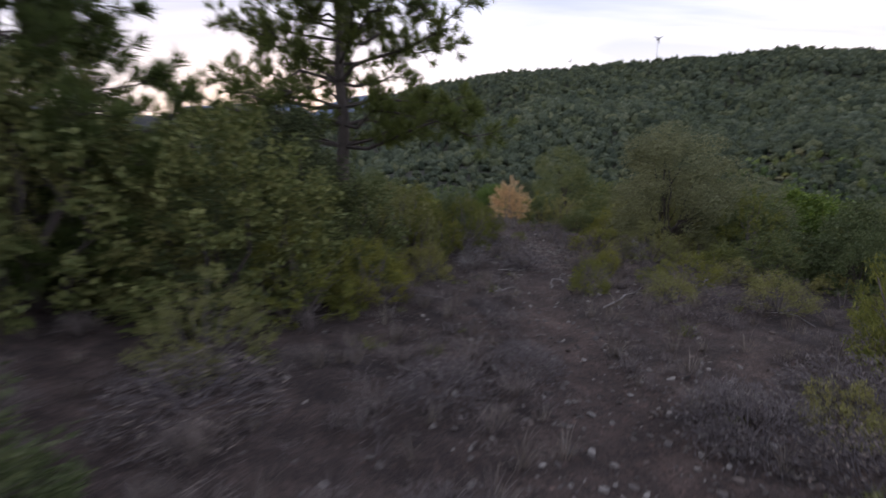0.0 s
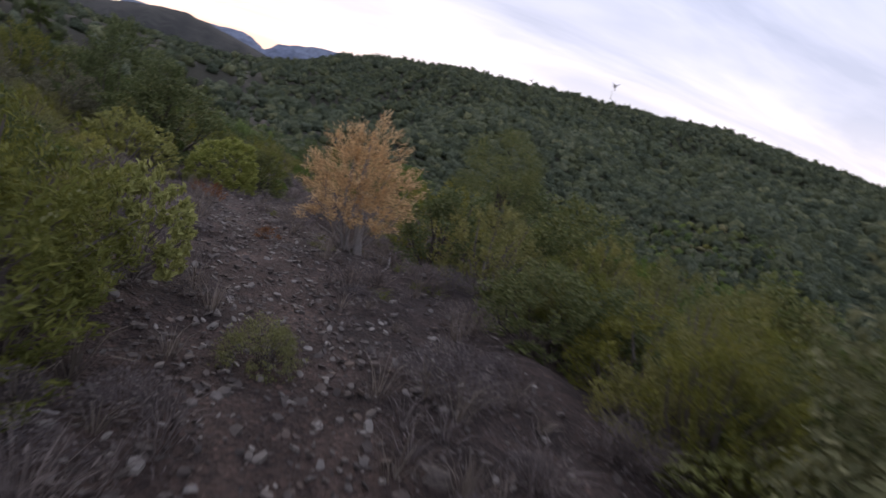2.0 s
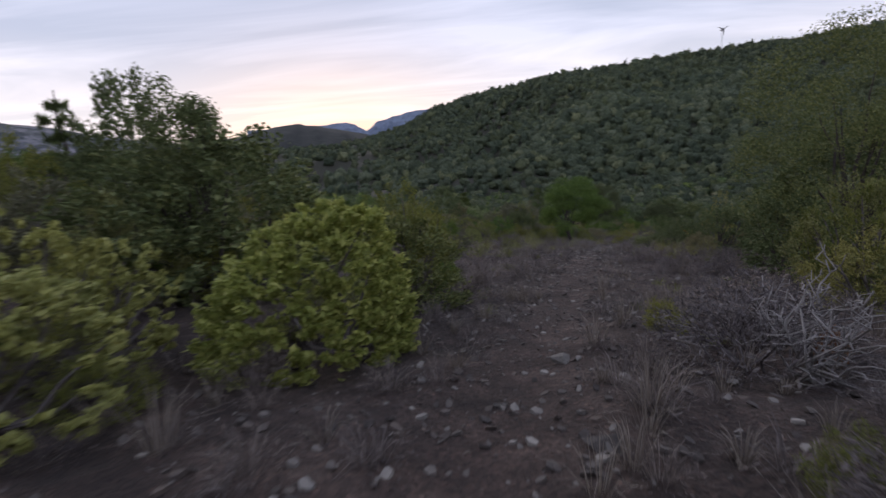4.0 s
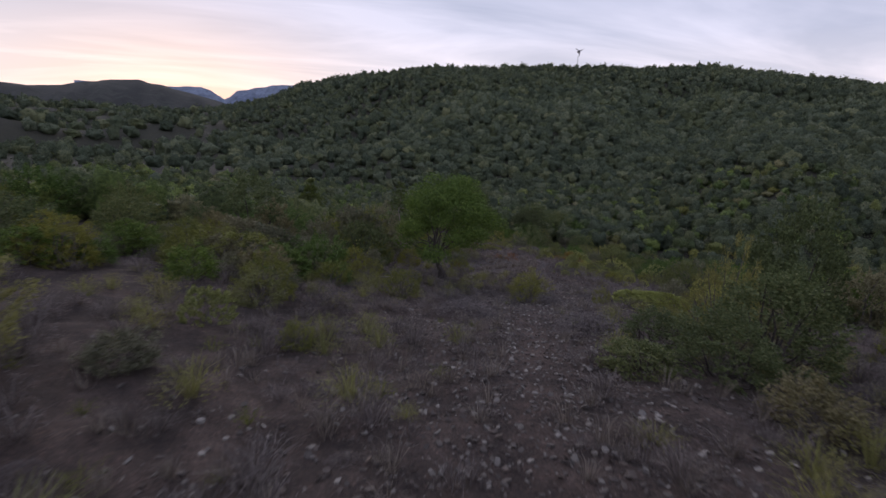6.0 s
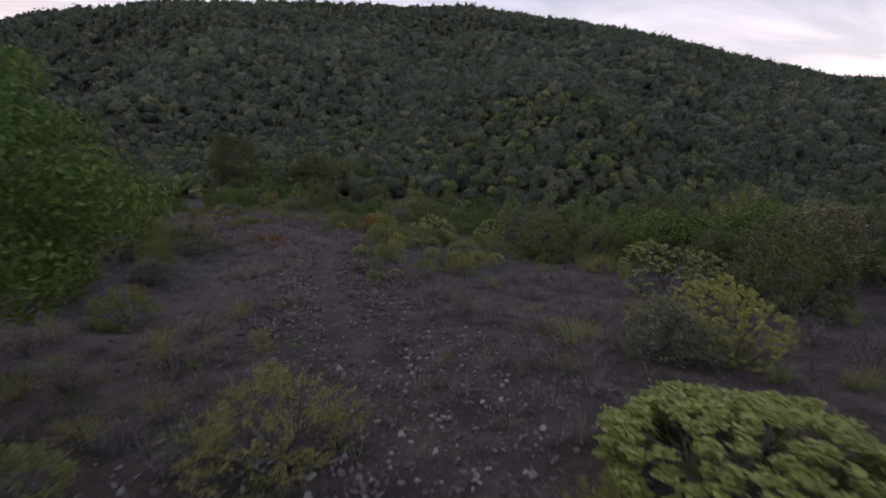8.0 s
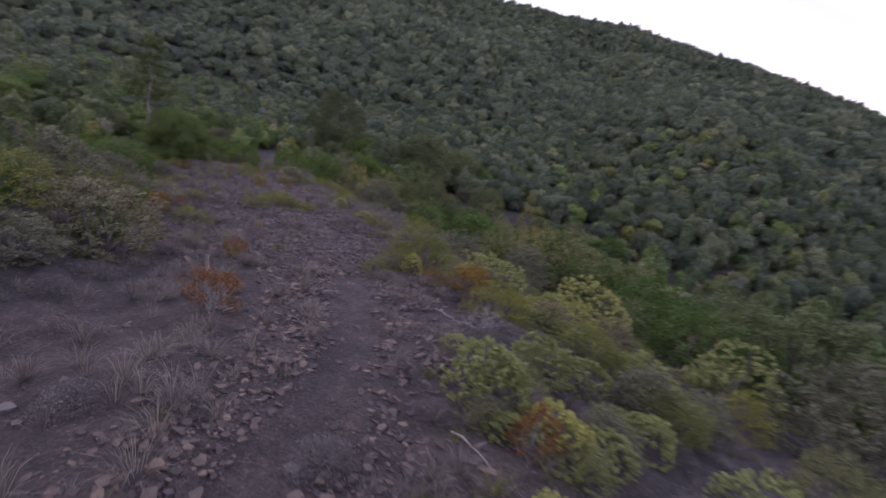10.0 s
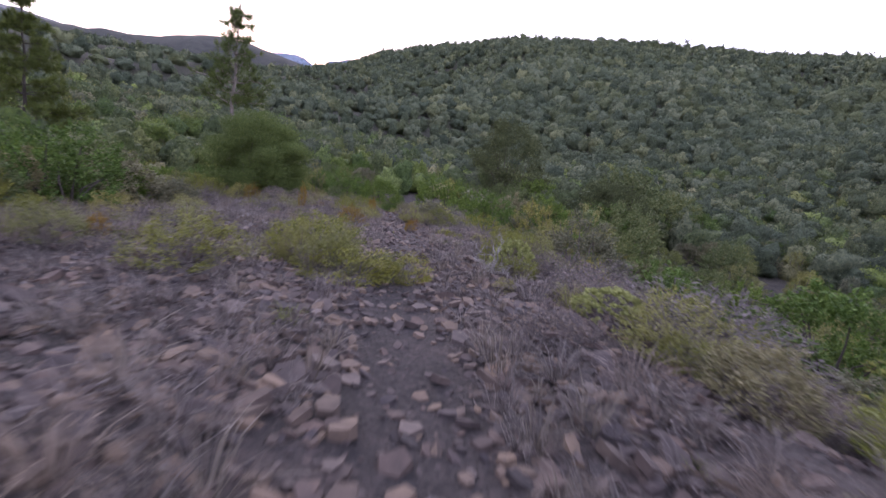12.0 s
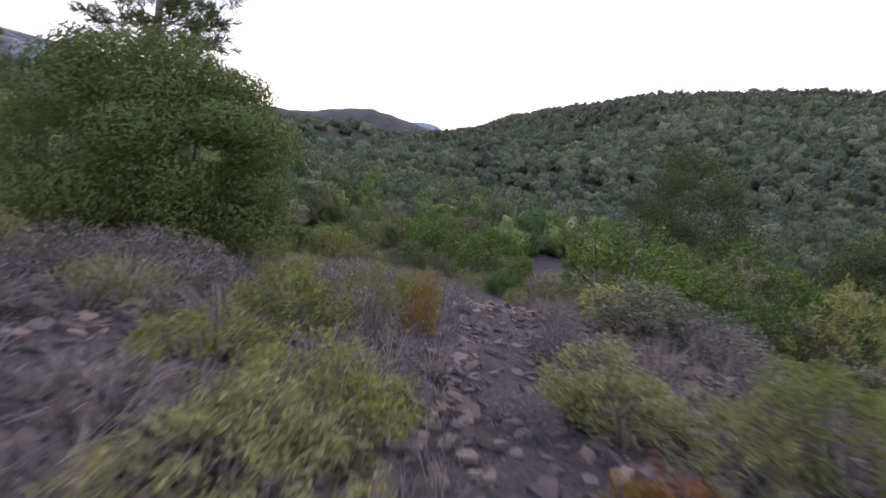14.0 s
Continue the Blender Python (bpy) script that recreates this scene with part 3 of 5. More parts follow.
# ---- plants ----
def shrub(name, label, category, leaf_mat, stem_mat, w, h, seed, tips=60, per=26, leaf=(0.05, 0.018), spread=0.11, upright=0.5, low=-0.05, stems=16, bare=0.0, foot=0.5, shell=0.72):
    """A bush: stems from one foot, sprays of leaves at their tips over a lumpy dome."""
    g = np.random.default_rng(seed)
    thing = tagged(new(name), label, category)
    d = dome(tips, g, low)
    lobes = dome(5, g, 0.0)
    swell = 0.72 + 0.30 * np.max(np.clip(d @ lobes.T, 0, 1) ** 5, axis=1)
    ends = d * (swell * g.uniform(shell, 1.02, tips))[:, None] * (w / 2, w / 2, h * (1 - foot * 0.4)) + (0, 0, h * foot * 0.4)
    foots = g.normal(size=(tips, 3)) * (w * 0.05, w * 0.05, 0) - (0, 0, 0.04)
    some = g.choice(tips, min(stems, tips), replace=False)
    wood = []
    for k in some:
        bow = ends[k] * (0.75, 0.75, 0.35) * g.uniform(0.3, 0.7)
        pts = np.stack([foots[k], bow + g.normal(size=3) * 0.03 * w, (bow + ends[k]) / 2 + g.normal(size=3) * 0.03 * w, ends[k]])
        wood.append(tube(pts, 0.007 + 0.010 * h, 0.003, 4))
    part("wood", wood, stem_mat, thing)
    full = g.random(tips) >= bare
    c = np.repeat(ends[full], per, 0)
    way = np.repeat(unit(d[full] + (0, 0, upright)), per, 0)
    n = len(c)
    along = g.uniform(-1, 1, (n, 1))
    c = c + way * along * spread * h + g.normal(size=(n, 3)) * spread * (0.42 * w)
    c[:, 2] = np.maximum(c[:, 2], 0.02)
    size = g.uniform(0.7, 1.3, n)
    part("foliage", [leaves(c, way + g.normal(size=(n, 3)) * 0.75, leaf[0] * size, leaf[1] * size, g, 0.25, way + (0, 0, 0.6) + g.normal(size=(n, 3)) * 0.5)], leaf_mat, thing)
    return thing


def tuft_blades(n, h, w, g, blade=0.006):
    """Thin arched blades or twigs from one foot: verts and quads."""
    a = g.uniform(0, 2 * np.pi, n)
    lean = g.uniform(0.05, 1.0, n) ** 0.8
    ln = h * g.uniform(0.55, 1.1, n)
    out = np.stack([np.cos(a), np.sin(a), np.zeros(n)], -1)
    side = np.stack([-np.sin(a), np.cos(a), np.zeros(n)], -1) * (blade / 2)
    p0 = out * g.uniform(0, 0.12, (n, 1)) * w
    p1 = p0 + out * (lean * w * 0.22)[:, None] + np.stack([np.zeros(n), np.zeros(n), ln * 0.6], -1)
    p2 = p0 + out * (lean * w * 0.5)[:, None] + np.stack([np.zeros(n), np.zeros(n), ln * (1 - 0.35 * lean)], -1)
    v = np.stack([p0 - side, p0 + side, p1 + side * 0.8, p1 - side * 0.8, p2 + side * 0.25, p2 - side * 0.25], 1)
    base = (np.arange(n) * 6)[:, None]
    f = np.concatenate([base + (0, 1, 2, 3), base + (3, 2, 4, 5)])
    return v.reshape(-1, 3), f


def grey_scrub(seed, label):
    """A low dry bush: fine grey twigs forking upwards, with a few shrunken leaves."""
    g = np.random.default_rng(seed)
    thing = tagged(new("dry_scrub"), label, "dry bush")
    wood = []
    for _ in range(18):
        d = dome(1, g, 0.15)[0]
        end = d * (0.5, 0.5, 0.8) * g.uniform(0.7, 1.0)
        line = wander((0, 0, -0.03), end, 5, 0.04, g)
        wood.append(tube(line, 0.009, 0.003, 3))
    n = 1700
    d = dome(n, g, 0.0)
    c = d * g.uniform(0.25, 1.0, (n, 1)) ** 0.55 * (0.5, 0.5, 0.86)
    wood.append(leaves(c, d * (1, 1, 1.3) + g.normal(size=(n, 3)) * 0.45, 0.115 * g.uniform(0.5, 1.3, n), 0.006, g, 0.0))
    part("wood", wood, GREY_TWIG, thing)
    c = d[:900] * g.uniform(0.5, 1.03, (900, 1)) ** 0.6 * (0.5, 0.5, 0.88)
    part("foliage", [leaves(c, d[:900] + g.normal(size=(900, 3)), 0.05 * g.uniform(0.5, 1.3, 900), 0.015, g)], LEAF_GREY, thing)
    return thing


BIG = {}


def put(model, x, y, sx, sz, turn=0.0, lean=0.0, group="", label="", sink=0.03):
    if sx > 1.15 and model.name in BIG:
        model = BIG[model.name]
    z = float(land(x, y)) - sink
    m = pose(x, y, z, lean, 0, math.degrees(turn)) @ Matrix.Diagonal((sx, sx, sz, 1))
    ob = copy_thing(model, m)
    return tagged(ob, label, group=group)


# models, each about one metre wide and high, kept out of the way as the first of their kind
HEATH_LABELS = "yellow-green heath bush with fine leaves beside the path"
def both_sizes(name, label, category, leaf_mat, stem_mat, seed, many, tips, per, leaf, spread, upright, low, stems, shell=0.70):
    """Models of one bush for small plants, and as many with finer leaves for large plants."""
    small = [shrub(name, label, category, leaf_mat, stem_mat, 1.0, 1.0, seed + k, tips, per, leaf, spread, upright, low, stems, shell=shell) for k in range(many)]
    for k, ob in enumerate(small[:2]):
        BIG[ob.name] = shrub(name, label, category, leaf_mat, stem_mat, 1.0, 1.0, seed + 40 + k, int(tips * 1.55), int(per * 1.1), (leaf[0] * 0.66, leaf[1] * 0.80), spread * 0.56, upright, low - 0.1, stems, shell=shell)
    return small


heath_models = both_sizes("heath_bush", HEATH_LABELS, "bush", LEAF_HEATH, TWIG, 1100, 2, 120, 32, (0.050, 0.010), 0.070, 1.3, -0.1, 22)
sage_models = both_sizes("sage_bush", "olive-green bush with fine dull leaves", "bush", LEAF_SAGE, TWIG, 1200, 2, 120, 32, (0.048, 0.011), 0.075, 0.9, -0.15, 22)
spurge_models = both_sizes("spurge_bush", "rounded pale green bush with feathery heads", "bush", LEAF_PALE, TWIG, 1300, 2, 170, 22, (0.058, 0.025), 0.030, 1.0, -0.15, 10, 0.88)
green_models = both_sizes("mastic_bush", "fresh green mastic bush with small leaves", "bush", LEAF_GREEN, BARK, 1400, 2, 130, 30, (0.048, 0.022), 0.085, 0.4, -0.15, 14)
olive_models = both_sizes("rockrose_bush", "grey-green rockrose bush with dull leaves", "bush", LEAF_OLIVE, TWIG, 1500, 2, 120, 34, (0.050, 0.020), 0.085, 0.6, -0.1, 18)
oakbush_models = both_sizes("holm_oak_bush", "dark evergreen oak bush with leathery leaves", "bush", LEAF_OAK, BARK, 1600, 2, 150, 32, (0.042, 0.022), 0.085, 0.3, -0.3, 18)
rust_models = [shrub("withered_bush", "small withered bush with rust-orange leaves", "dead bush", LEAF_RUST, DEADWOOD, 1.0, 1.0, 150 + k, 46, 22, (0.070, 0.022), 0.10, 0.8, 0.0, 30, 0.15) for k in range(2)]
amber_models = [shrub("withered_bush", "half-withered bush with amber and yellow leaves", "dead bush", LEAF_AMBER, TWIG, 1.0, 1.0, 154 + k, 80, 26, (0.060, 0.018), 0.09, 1.0, 0.0, 26, 0.1) for k in range(2)]
grey_models = [grey_scrub(160 + k, "low dry grey bush of brittle twigs") for k in range(3)]
MODELS = heath_models + sage_models + spurge_models + green_models + olive_models + oakbush_models + rust_models + amber_models + grey_models + list(BIG.values())

g = np.random.default_rng(31)


def plant(models, rows, group):
    """rows of x, y, width, height"""
    for k, (x, y, w, h) in enumerate(rows):
        put(models[k % len(models)], x, y, w * 1.08, h * 1.05, g.uniform(0, 6.28), g.uniform(-4, 4), group)


plant(heath_models, [(2.05, 7.84, 0.7, 0.62), (0.4, 11.9, 1.4, 1.3), (-0.8, 12.6, 2.0, 1.5), (4.5, 5.2, 1.4, 1.1), (0.9, 13.4, 1.5, 1.1), (-0.5, 10.6, 1.5, 1.3), (6.3, 11.0, 1.5, 1.7),
    (4.8, 16.3, 1.4, 0.9), (7.2, 16.9, 2.0, 1.4), (0.6, 14.2, 0.9, 0.9), (4.7, 15.0, 1.4, 0.95), (0.0, 15.0, 0.8, 0.8), (-0.45, 25.9, 1.6, 1.6), (-4.2, 22.3, 0.9, 0.75)], "heath bushes along the path")
plant(heath_models, [(-6.5, 22.2, 1.4, 1.4), (1.95, 23.5, 0.4, 0.28), (1.75, 21.1, 0.35, 0.28), (-1.1, 41.4, 2.8, 1.1), (2.1, 46.5, 2.3, 0.9), (6.2, 41.4, 0.85, 0.75), (8.0, 40.9, 0.5, 0.5),
    (10.8, 39.8, 1.0, 0.8), (8.6, 38.8, 0.5, 0.38), (6.0, 48.7, 1.1, 0.7), (13.3, 58.1, 0.8, 0.5), (14.3, 55.7, 1.1, 0.75), (16.5, 56.1, 0.95, 0.6), (15.2, 62.5, 1.6, 0.75), (9.4, 62.7, 1.0, 0.5)], "heath bushes along the path")
plant(heath_models, [(12.0, 64.7, 0.9, 0.34), (10.9, 64.3, 0.8, 0.4), (11.6, 65.2, 0.9, 0.5), (15.1, 65.9, 0.75, 0.45), (14.2, 63.5, 0.4, 0.24), (11.5, 65.9, 1.0, 0.5), (13.8, 66.9, 0.7, 0.5),
    (17.6, 70.0, 1.9, 1.0), (11.1, 69.7, 0.3, 0.26), (13.1, 71.0, 0.3, 0.22), (10.5, 73.7, 0.85, 0.5), (10.85, 74.8, 0.5, 0.5), (10.6, 72.9, 0.6, 0.3), (13.0, 73.3, 0.8, 0.48)], "heath bushes along the path")
plant(spurge_models, [(4.4, 12.4, 0.42, 0.36), (5.1, 11.8, 0.5, 0.46), (4.5, 13.6, 0.7, 0.4), 
    (0.0, 36.1, 0.7, 0.6), (12.1, 42.3, 1.3, 0.95), (14.0, 43.5, 1.2, 0.7), (15.3, 57.9, 1.6, 1.0), (18.5, 58.6, 2.2, 1.4), (12.75, 53.0, 0.8, 0.72), (13.9, 53.8, 0.8, 0.58), (18.4, 54.7, 1.8, 1.2), (16.6, 57.0, 1.4, 0.8)], "spurge bushes")
mound_models = [shrub("spurge_mound", "large round mound of pale green spurge beside the path", "bush", LEAF_SPURGE, TWIG, 1.0, 1.0, 1350 + k, 520, 40, (0.036, 0.018), 0.030, 0.8, -0.35, 8, shell=0.92) for k in range(2)]
MODELS += mound_models
plant(mound_models, [(-0.62, 23.0, 1.6, 1.15), (9.3, 40.7, 1.9, 0.52)], "spurge mounds")
plant(spurge_models, [(-1.9, 21.4, 1.6, 0.95), (-1.6, 19.6, 0.8, 0.5), (-2.2, 22.4, 1.4, 1.1)], "spurge bushes")
plant(oakbush_models, [(7.6, 35.4, 1.9, 1.6), (6.2, 34.5, 1.3, 0.9), (5.3, 34.7, 1.0, 0.45), (6.1, 35.7, 1.2, 0.6), (-0.5, 25.4, 1.6, 1.3), (-3.4, 19.3, 1.2, 0.8)], "evergreen oak bushes")
plant(spurge_models, [(1.02, 14.85, 0.78, 0.85), (0.45, 14.2, 0.8, 0.9)], "spurge bushes")
plant(heath_models, [(14.20, 69.17, 0.75, 0.5)], "heath bushes along the path")
plant(sage_models, [(4.0, 10.3, 1.2, 0.9), (8.1, 36.9, 1.2, 1.9), (-2.4, 19.6, 0.9, 0.6), (-3.0, 20.4, 1.1, 0.8), (-2.0, 18.6, 0.8, 0.5), (-1.45, 19.0, 0.5, 0.4)], "heath bushes along the path")
plant(green_models, [(24.0, 92.0, 4.5, 3.4), (13.2, 81.8, 2.6, 2.2), (10.3, 84.0, 2.2, 1.8), (15.6, 86.0, 2.9, 2.5), (19.6, 90.0, 3.4, 2.8), (8.4, 86.0, 2.4, 1.9), (20.0, 97.0, 4.0, 3.4)], "mastic bushes")
plant(olive_models, [(8.5, 58.8, 2.1, 1.4), (16.9, 63.2, 1.9, 1.1), (17.8, 61.0, 1.8, 1.5), (12.7, 76.2, 1.0, 0.55), (13.6, 76.7, 0.9, 0.5), (13.6, 79.0, 1.4, 0.8), (14.7, 60.2, 0.9, 0.8)], "rockrose bushes")
plant(oakbush_models, [(7.1, 12.0, 2.0, 1.8), (-3.8, 9.2, 2.4, 1.9), (-5.4, 8.8, 2.6, 2.4), (-2.9, 9.0, 1.8, 1.5), (-2.0, 7.4, 1.8, 1.1), (-3.4, 6.6, 2.0, 1.6), (9.6, 19.0, 3.0, 2.6), (7.3, 22.5, 3.0, 2.6), (10.5, 14.5, 3.2, 2.4), (-2.7, 25.6, 3.4, 2.1), (-4.4, 20.2, 1.6, 1.7), (-5.0, 27.2, 2.3, 3.1), (8.4, 31.0, 4.5, 3.8),
    (10.7, 38.0, 2.2, 3.0), (6.0, 29.0, 1.8, 1.6), (22.0, 84.0, 4.0, 4.0), (27.0, 97.0, 6.0, 5.5), (31.3, 99.0, 5.0, 3.8)], "evergreen oak bushes")
plant(rust_models, [(1.45, 17.2, 0.26, 0.2), (0.2, 19.5, 0.34, 0.30), (-0.15, 19.9, 0.24, 0.22), (2.6, 22.6, 0.2, 0.3), (10.36, 55.5, 0.75, 0.6), (12.75, 52.2, 0.45, 0.5), (8.6, 62.9, 0.5, 0.7), (10.5, 58.9, 0.6, 0.38),
    (12.3, 72.8, 0.3, 0.2), (9.0, 64.5, 0.4, 0.35)], "withered bushes")
plant(grey_models, [(2.9, 4.1, 1.2, 0.55), (2.3, 3.3, 0.9, 0.42), (3.6, 7.0, 0.8, 0.4), (0.2, 16.3, 0.6, 0.35), (1.9, 20.6, 0.9, 0.7), (-0.75, 18.4, 0.8, 0.5), (2.2, 22.7, 1.3, 0.62), (2.7, 23.6, 1.2, 0.6), (1.4, 37.8, 0.9, 0.5), (5.6, 36.6, 1.3, 0.4), (6.6, 41.0, 0.7, 0.35),
    (14.2, 66.3, 0.9, 0.45), (9.2, 74.3, 1.0, 0.55), (9.6, 53.2, 0.5, 0.25), (10.3, 53.0, 0.5, 0.25), (11.2, 52.2, 0.5, 0.22)], "dry grey bushes")
plant(heath_models + sage_models, [
    (12.49, 65.2, 0.52, 0.3), (12.25, 64.97, 0.46, 0.3), (11.88, 64.78, 0.55, 0.47), (11.57, 64.9, 0.4, 0.38), (11.8, 65.41, 0.33, 0.28), (13.46, 66.64, 0.46, 0.5), (19.61, 72.66, 1.2, 1.2), (13.37, 65.11, 0.24, 0.18), (11.14, 72.76, 0.71, 0.35), (10.51, 73.69, 0.77, 0.42), (10.9, 72.71, 0.36, 0.17), (10.73, 74.3, 0.49, 0.45), (12.25, 73.66, 0.57, 0.26), (14.1, 75.68, 1.15, 0.49)], "heath bushes along the path")
plant(heath_models + sage_models, [
    (12.99, 81.61, 1.06, 0.35), (11.51, 69.9, 0.15, 0.16), (11.99, 70.04, 0.08, 0.1), (12.95, 71.08, 0.34, 0.2), (13.31, 70.97, 0.23, 0.17), (14.14, 74.05, 1.41, 0.64), (11.13, 72.34, 0.69, 0.34), (12.18, 73.67, 0.72, 0.39), (7.91, 74.75, 0.84, 0.25), (14.07, 58.57, 1.11, 0.8), (14.32, 60.26, 1.28, 0.64), (12.84, 57.83, 0.56, 0.38), (3.98, 4.51, 1.54, 1.6)], "heath bushes along the path")
plant(heath_models + sage_models, [
    (3.73, 8.26, 1.11, 0.61), (2.75, 9.2, 0.55, 0.45), (2.06, 2.68, 0.71, 0.43), (2.54, 3.81, 0.62, 0.42), (-1.1, 7.12, 1.34, 0.92), (-1.89, 6.53, 1.6, 1.2), (-0.81, 10.32, 1.89, 1.54), (2.93, 9.62, 0.5, 0.5), (0.76, 13.93, 1.63, 1.06), (3.44, 11.84, 1.24, 0.68), (1.0, 14.2, 0.5, 0.36), (0.35, 15.6, 0.5, 0.5), (4.81, 16.13, 1.37, 0.83), (6.31, 15.81, 1.68, 0.87),
    (2.03, 14.18, 0.46, 0.3), (4.4, 13.85, 0.36, 0.22), (9.08, 37.83, 1.49, 0.89), (7.24, 36.88, 0.62, 0.47), (7.75, 37.84, 0.56, 0.5), (6.92, 43.15, 1.37, 0.85), (8.92, 39.38, 0.83, 0.66)], "heath bushes along the path")
plant(spurge_models, [
    (12.87, 77.72, 1.34, 0.45), (12.77, 77.82, 1.23, 0.61), (14.06, 64.32, 0.6, 0.33), (15.67, 45.32, 2.22, 1.11), (1.58, 46.08, 2.24, 0.79)], "spurge bushes")
plant(sage_models, [
    (12.55, 73.23, 0.53, 0.45)], "heath bushes along the path")
plant(grey_models, [
    (13.82, 66.72, 0.6, 0.48), (15.26, 67.56, 1.24, 0.79), (10.84, 66.52, 0.45, 0.29), (8.6, 74.0, 0.9, 0.5), (11.97, 74.71, 0.48, 0.4), (11.22, 73.36, 0.36, 0.21), (11.82, 73.4, 0.38, 0.2), (13.24, 75.96, 1.12, 0.51), (8.2, 75.1, 0.9, 0.5), (12.99, 57.41, 0.59, 0.26), (9.48, 58.91, 0.64, 0.35), (11.49, 58.22, 0.34, 0.21), (14.7, 64.29, 1.73, 0.69), (14.17, 65.17, 0.93, 0.44),
    (13.45, 63.76, 0.56, 0.26), (1.93, 3.81, 0.98, 0.44), (-0.14, 4.49, 0.87, 0.38), (-1.91, 4.12, 1.25, 0.51), (0.61, 4.94, 0.7, 0.29), (2.38, 9.4, 0.48, 0.44), (1.42, 9.68, 0.92, 0.46), (3.53, 10.49, 0.64, 0.64), (3.08, 14.23, 0.65, 0.29), (4.12, 40.85, 0.88, 0.37)], "dry grey bushes")
plant(grey_models, [
    (3.93, 38.42, 1.18, 0.33), (3.16, 43.99, 1.72, 0.54), (6.65, 37.93, 0.81, 0.32)], "dry grey bushes")
plant(amber_models, [
    (11.08, 74.3, 0.27, 0.44), (12.21, 72.8, 0.26, 0.16), (11.11, 70.62, 0.58, 0.42), (12.28, 71.3, 0.24, 0.3), (9.95, 71.31, 0.2, 0.64), (14.29, 56.82, 0.85, 0.7), (13.8, 57.27, 0.55, 0.28), (10.53, 58.2, 0.27, 0.32), (8.72, 63.12, 0.52, 0.62)], "withered bushes")
plant(oakbush_models, [(-4.35, 5.8, 2.6, 2.85), (-2.6, 6.4, 2.4, 2.3), (-1.6, 8.9, 2.0, 1.7), (-3.0, 11.8, 2.4, 2.0)], "evergreen oak bushes")

# bushes that fill the ground between, thinned along the path and under the camera's way
def filler(models, n, near, far_, wide, tall, group, y0=-4, y1=92, lefts=0.5):
    for _ in range(n):
        y = g.uniform(y0, y1)
        side = -1 if g.random() < lefts else 1
        off = near + (far_ - near) * g.random() ** 1.25
        x = float(np.interp(y, TRAIL_Y, TRAIL_X)) + side * off
        w = g.uniform(*wide) * min(1.0, 0.45 + off / 8)
        put(models[int(g.integers(len(models)))], x, y, w, w * g.uniform(*tall), g.uniform(0, 6.28), g.uniform(-5, 5), group)


H, S, G_, O, K, R, D, A = heath_models, spurge_models, green_models, olive_models, oakbush_models, rust_models, grey_models, sage_models
ALONG = "heath bushes along the path"
# first thicket
filler(K + A + K, 36, 3.0, 11, (1.4, 2.6), (0.7, 1.0), "evergreen oak bushes", -4, 9, 1.0)
filler(A + H, 30, 2.0, 8, (0.6, 1.3), (0.5, 0.8), ALONG, -4, 9, 1.0)
filler(H + A, 50, 1.5, 8, (0.5, 1.2), (0.4, 0.7), ALONG, -4, 10, 0.0)
filler(H + K + A, 44, 1.6, 8, (1.1, 2.0), (0.7, 1.0), ALONG, 8, 16.5, 0.85)
filler(A + K, 44, 2.2, 9, (1.0, 2.0), (0.6, 0.95), ALONG, 8, 17, 0.0)
filler(S + D, 16, 1.5, 4, (0.35, 0.7), (0.5, 0.8), "spurge bushes", 9, 17, 0.2)
filler(D, 60, 0.5, 2.6, (0.35, 0.85), (0.35, 0.6), "dry grey bushes", 2, 17, 0.5)
# the bend with the withered pine
filler(K + H + A, 38, 2.6, 9, (1.2, 2.4), (0.6, 0.95), ALONG, 16.5, 27, 0.0)
filler(A + H + G_, 22, 2.0, 6, (0.7, 1.3), (0.6, 0.85), ALONG, 17, 28, 1.0)
filler(K + O + H + A, 46, 4.5, 13, (1.0, 1.9), (0.55, 0.8), "evergreen oak bushes", 17, 34, 1.0)
filler(D, 28, 0.9, 4.5, (0.5, 1.1), (0.4, 0.65), "dry grey bushes", 16, 30, 0.45)
# the open terrace
filler(D, 40, 0.9, 8, (0.35, 0.9), (0.3, 0.5), "dry grey bushes", 27, 47, 0.5)
filler(H + A + O, 60, 2.6, 13, (0.5, 1.3), (0.5, 0.8), ALONG, 27, 50, 0.5)
filler(K + O + H, 44, 6.5, 16, (1.2, 2.6), (0.6, 0.95), "evergreen oak bushes", 26, 52, 0.5)
# the slate spur
filler(S + H + O + S, 46, 0.95, 4.5, (0.6, 1.0), (0.55, 0.85), ALONG, 48, 60, 0.0)
filler(H + S + A + O, 90, 1.2, 9, (0.6, 1.25), (0.5, 0.75), ALONG, 48, 68, 0.0)
filler(D, 30, 0.9, 4, (0.4, 0.9), (0.4, 0.6), "dry grey bushes", 48, 70, 0.0)
filler(D, 16, 3.0, 7, (0.3, 0.7), (0.4, 0.6), "dry grey bushes", 47, 60, 1.0)
filler(D, 36, 0.7, 6, (0.35, 0.9), (0.35, 0.55), "dry grey bushes", 59, 80, 0.7)
filler(H + O + G_, 50, 4.2, 12, (0.6, 1.5), (0.5, 0.8), ALONG, 50, 66, 1.0)
filler(H + A + D, 52, 2.0, 8, (0.4, 0.9), (0.45, 0.65), ALONG, 61, 78, 1.0)
filler(R + amber_models, 10, 1.6, 7, (0.3, 0.6), (0.6, 1.1), "withered bushes", 50, 80, 0.7)
filler(A + D + H, 70, 0.75, 6, (0.4, 0.9), (0.4, 0.65), ALONG, 68, 90, 0.25)
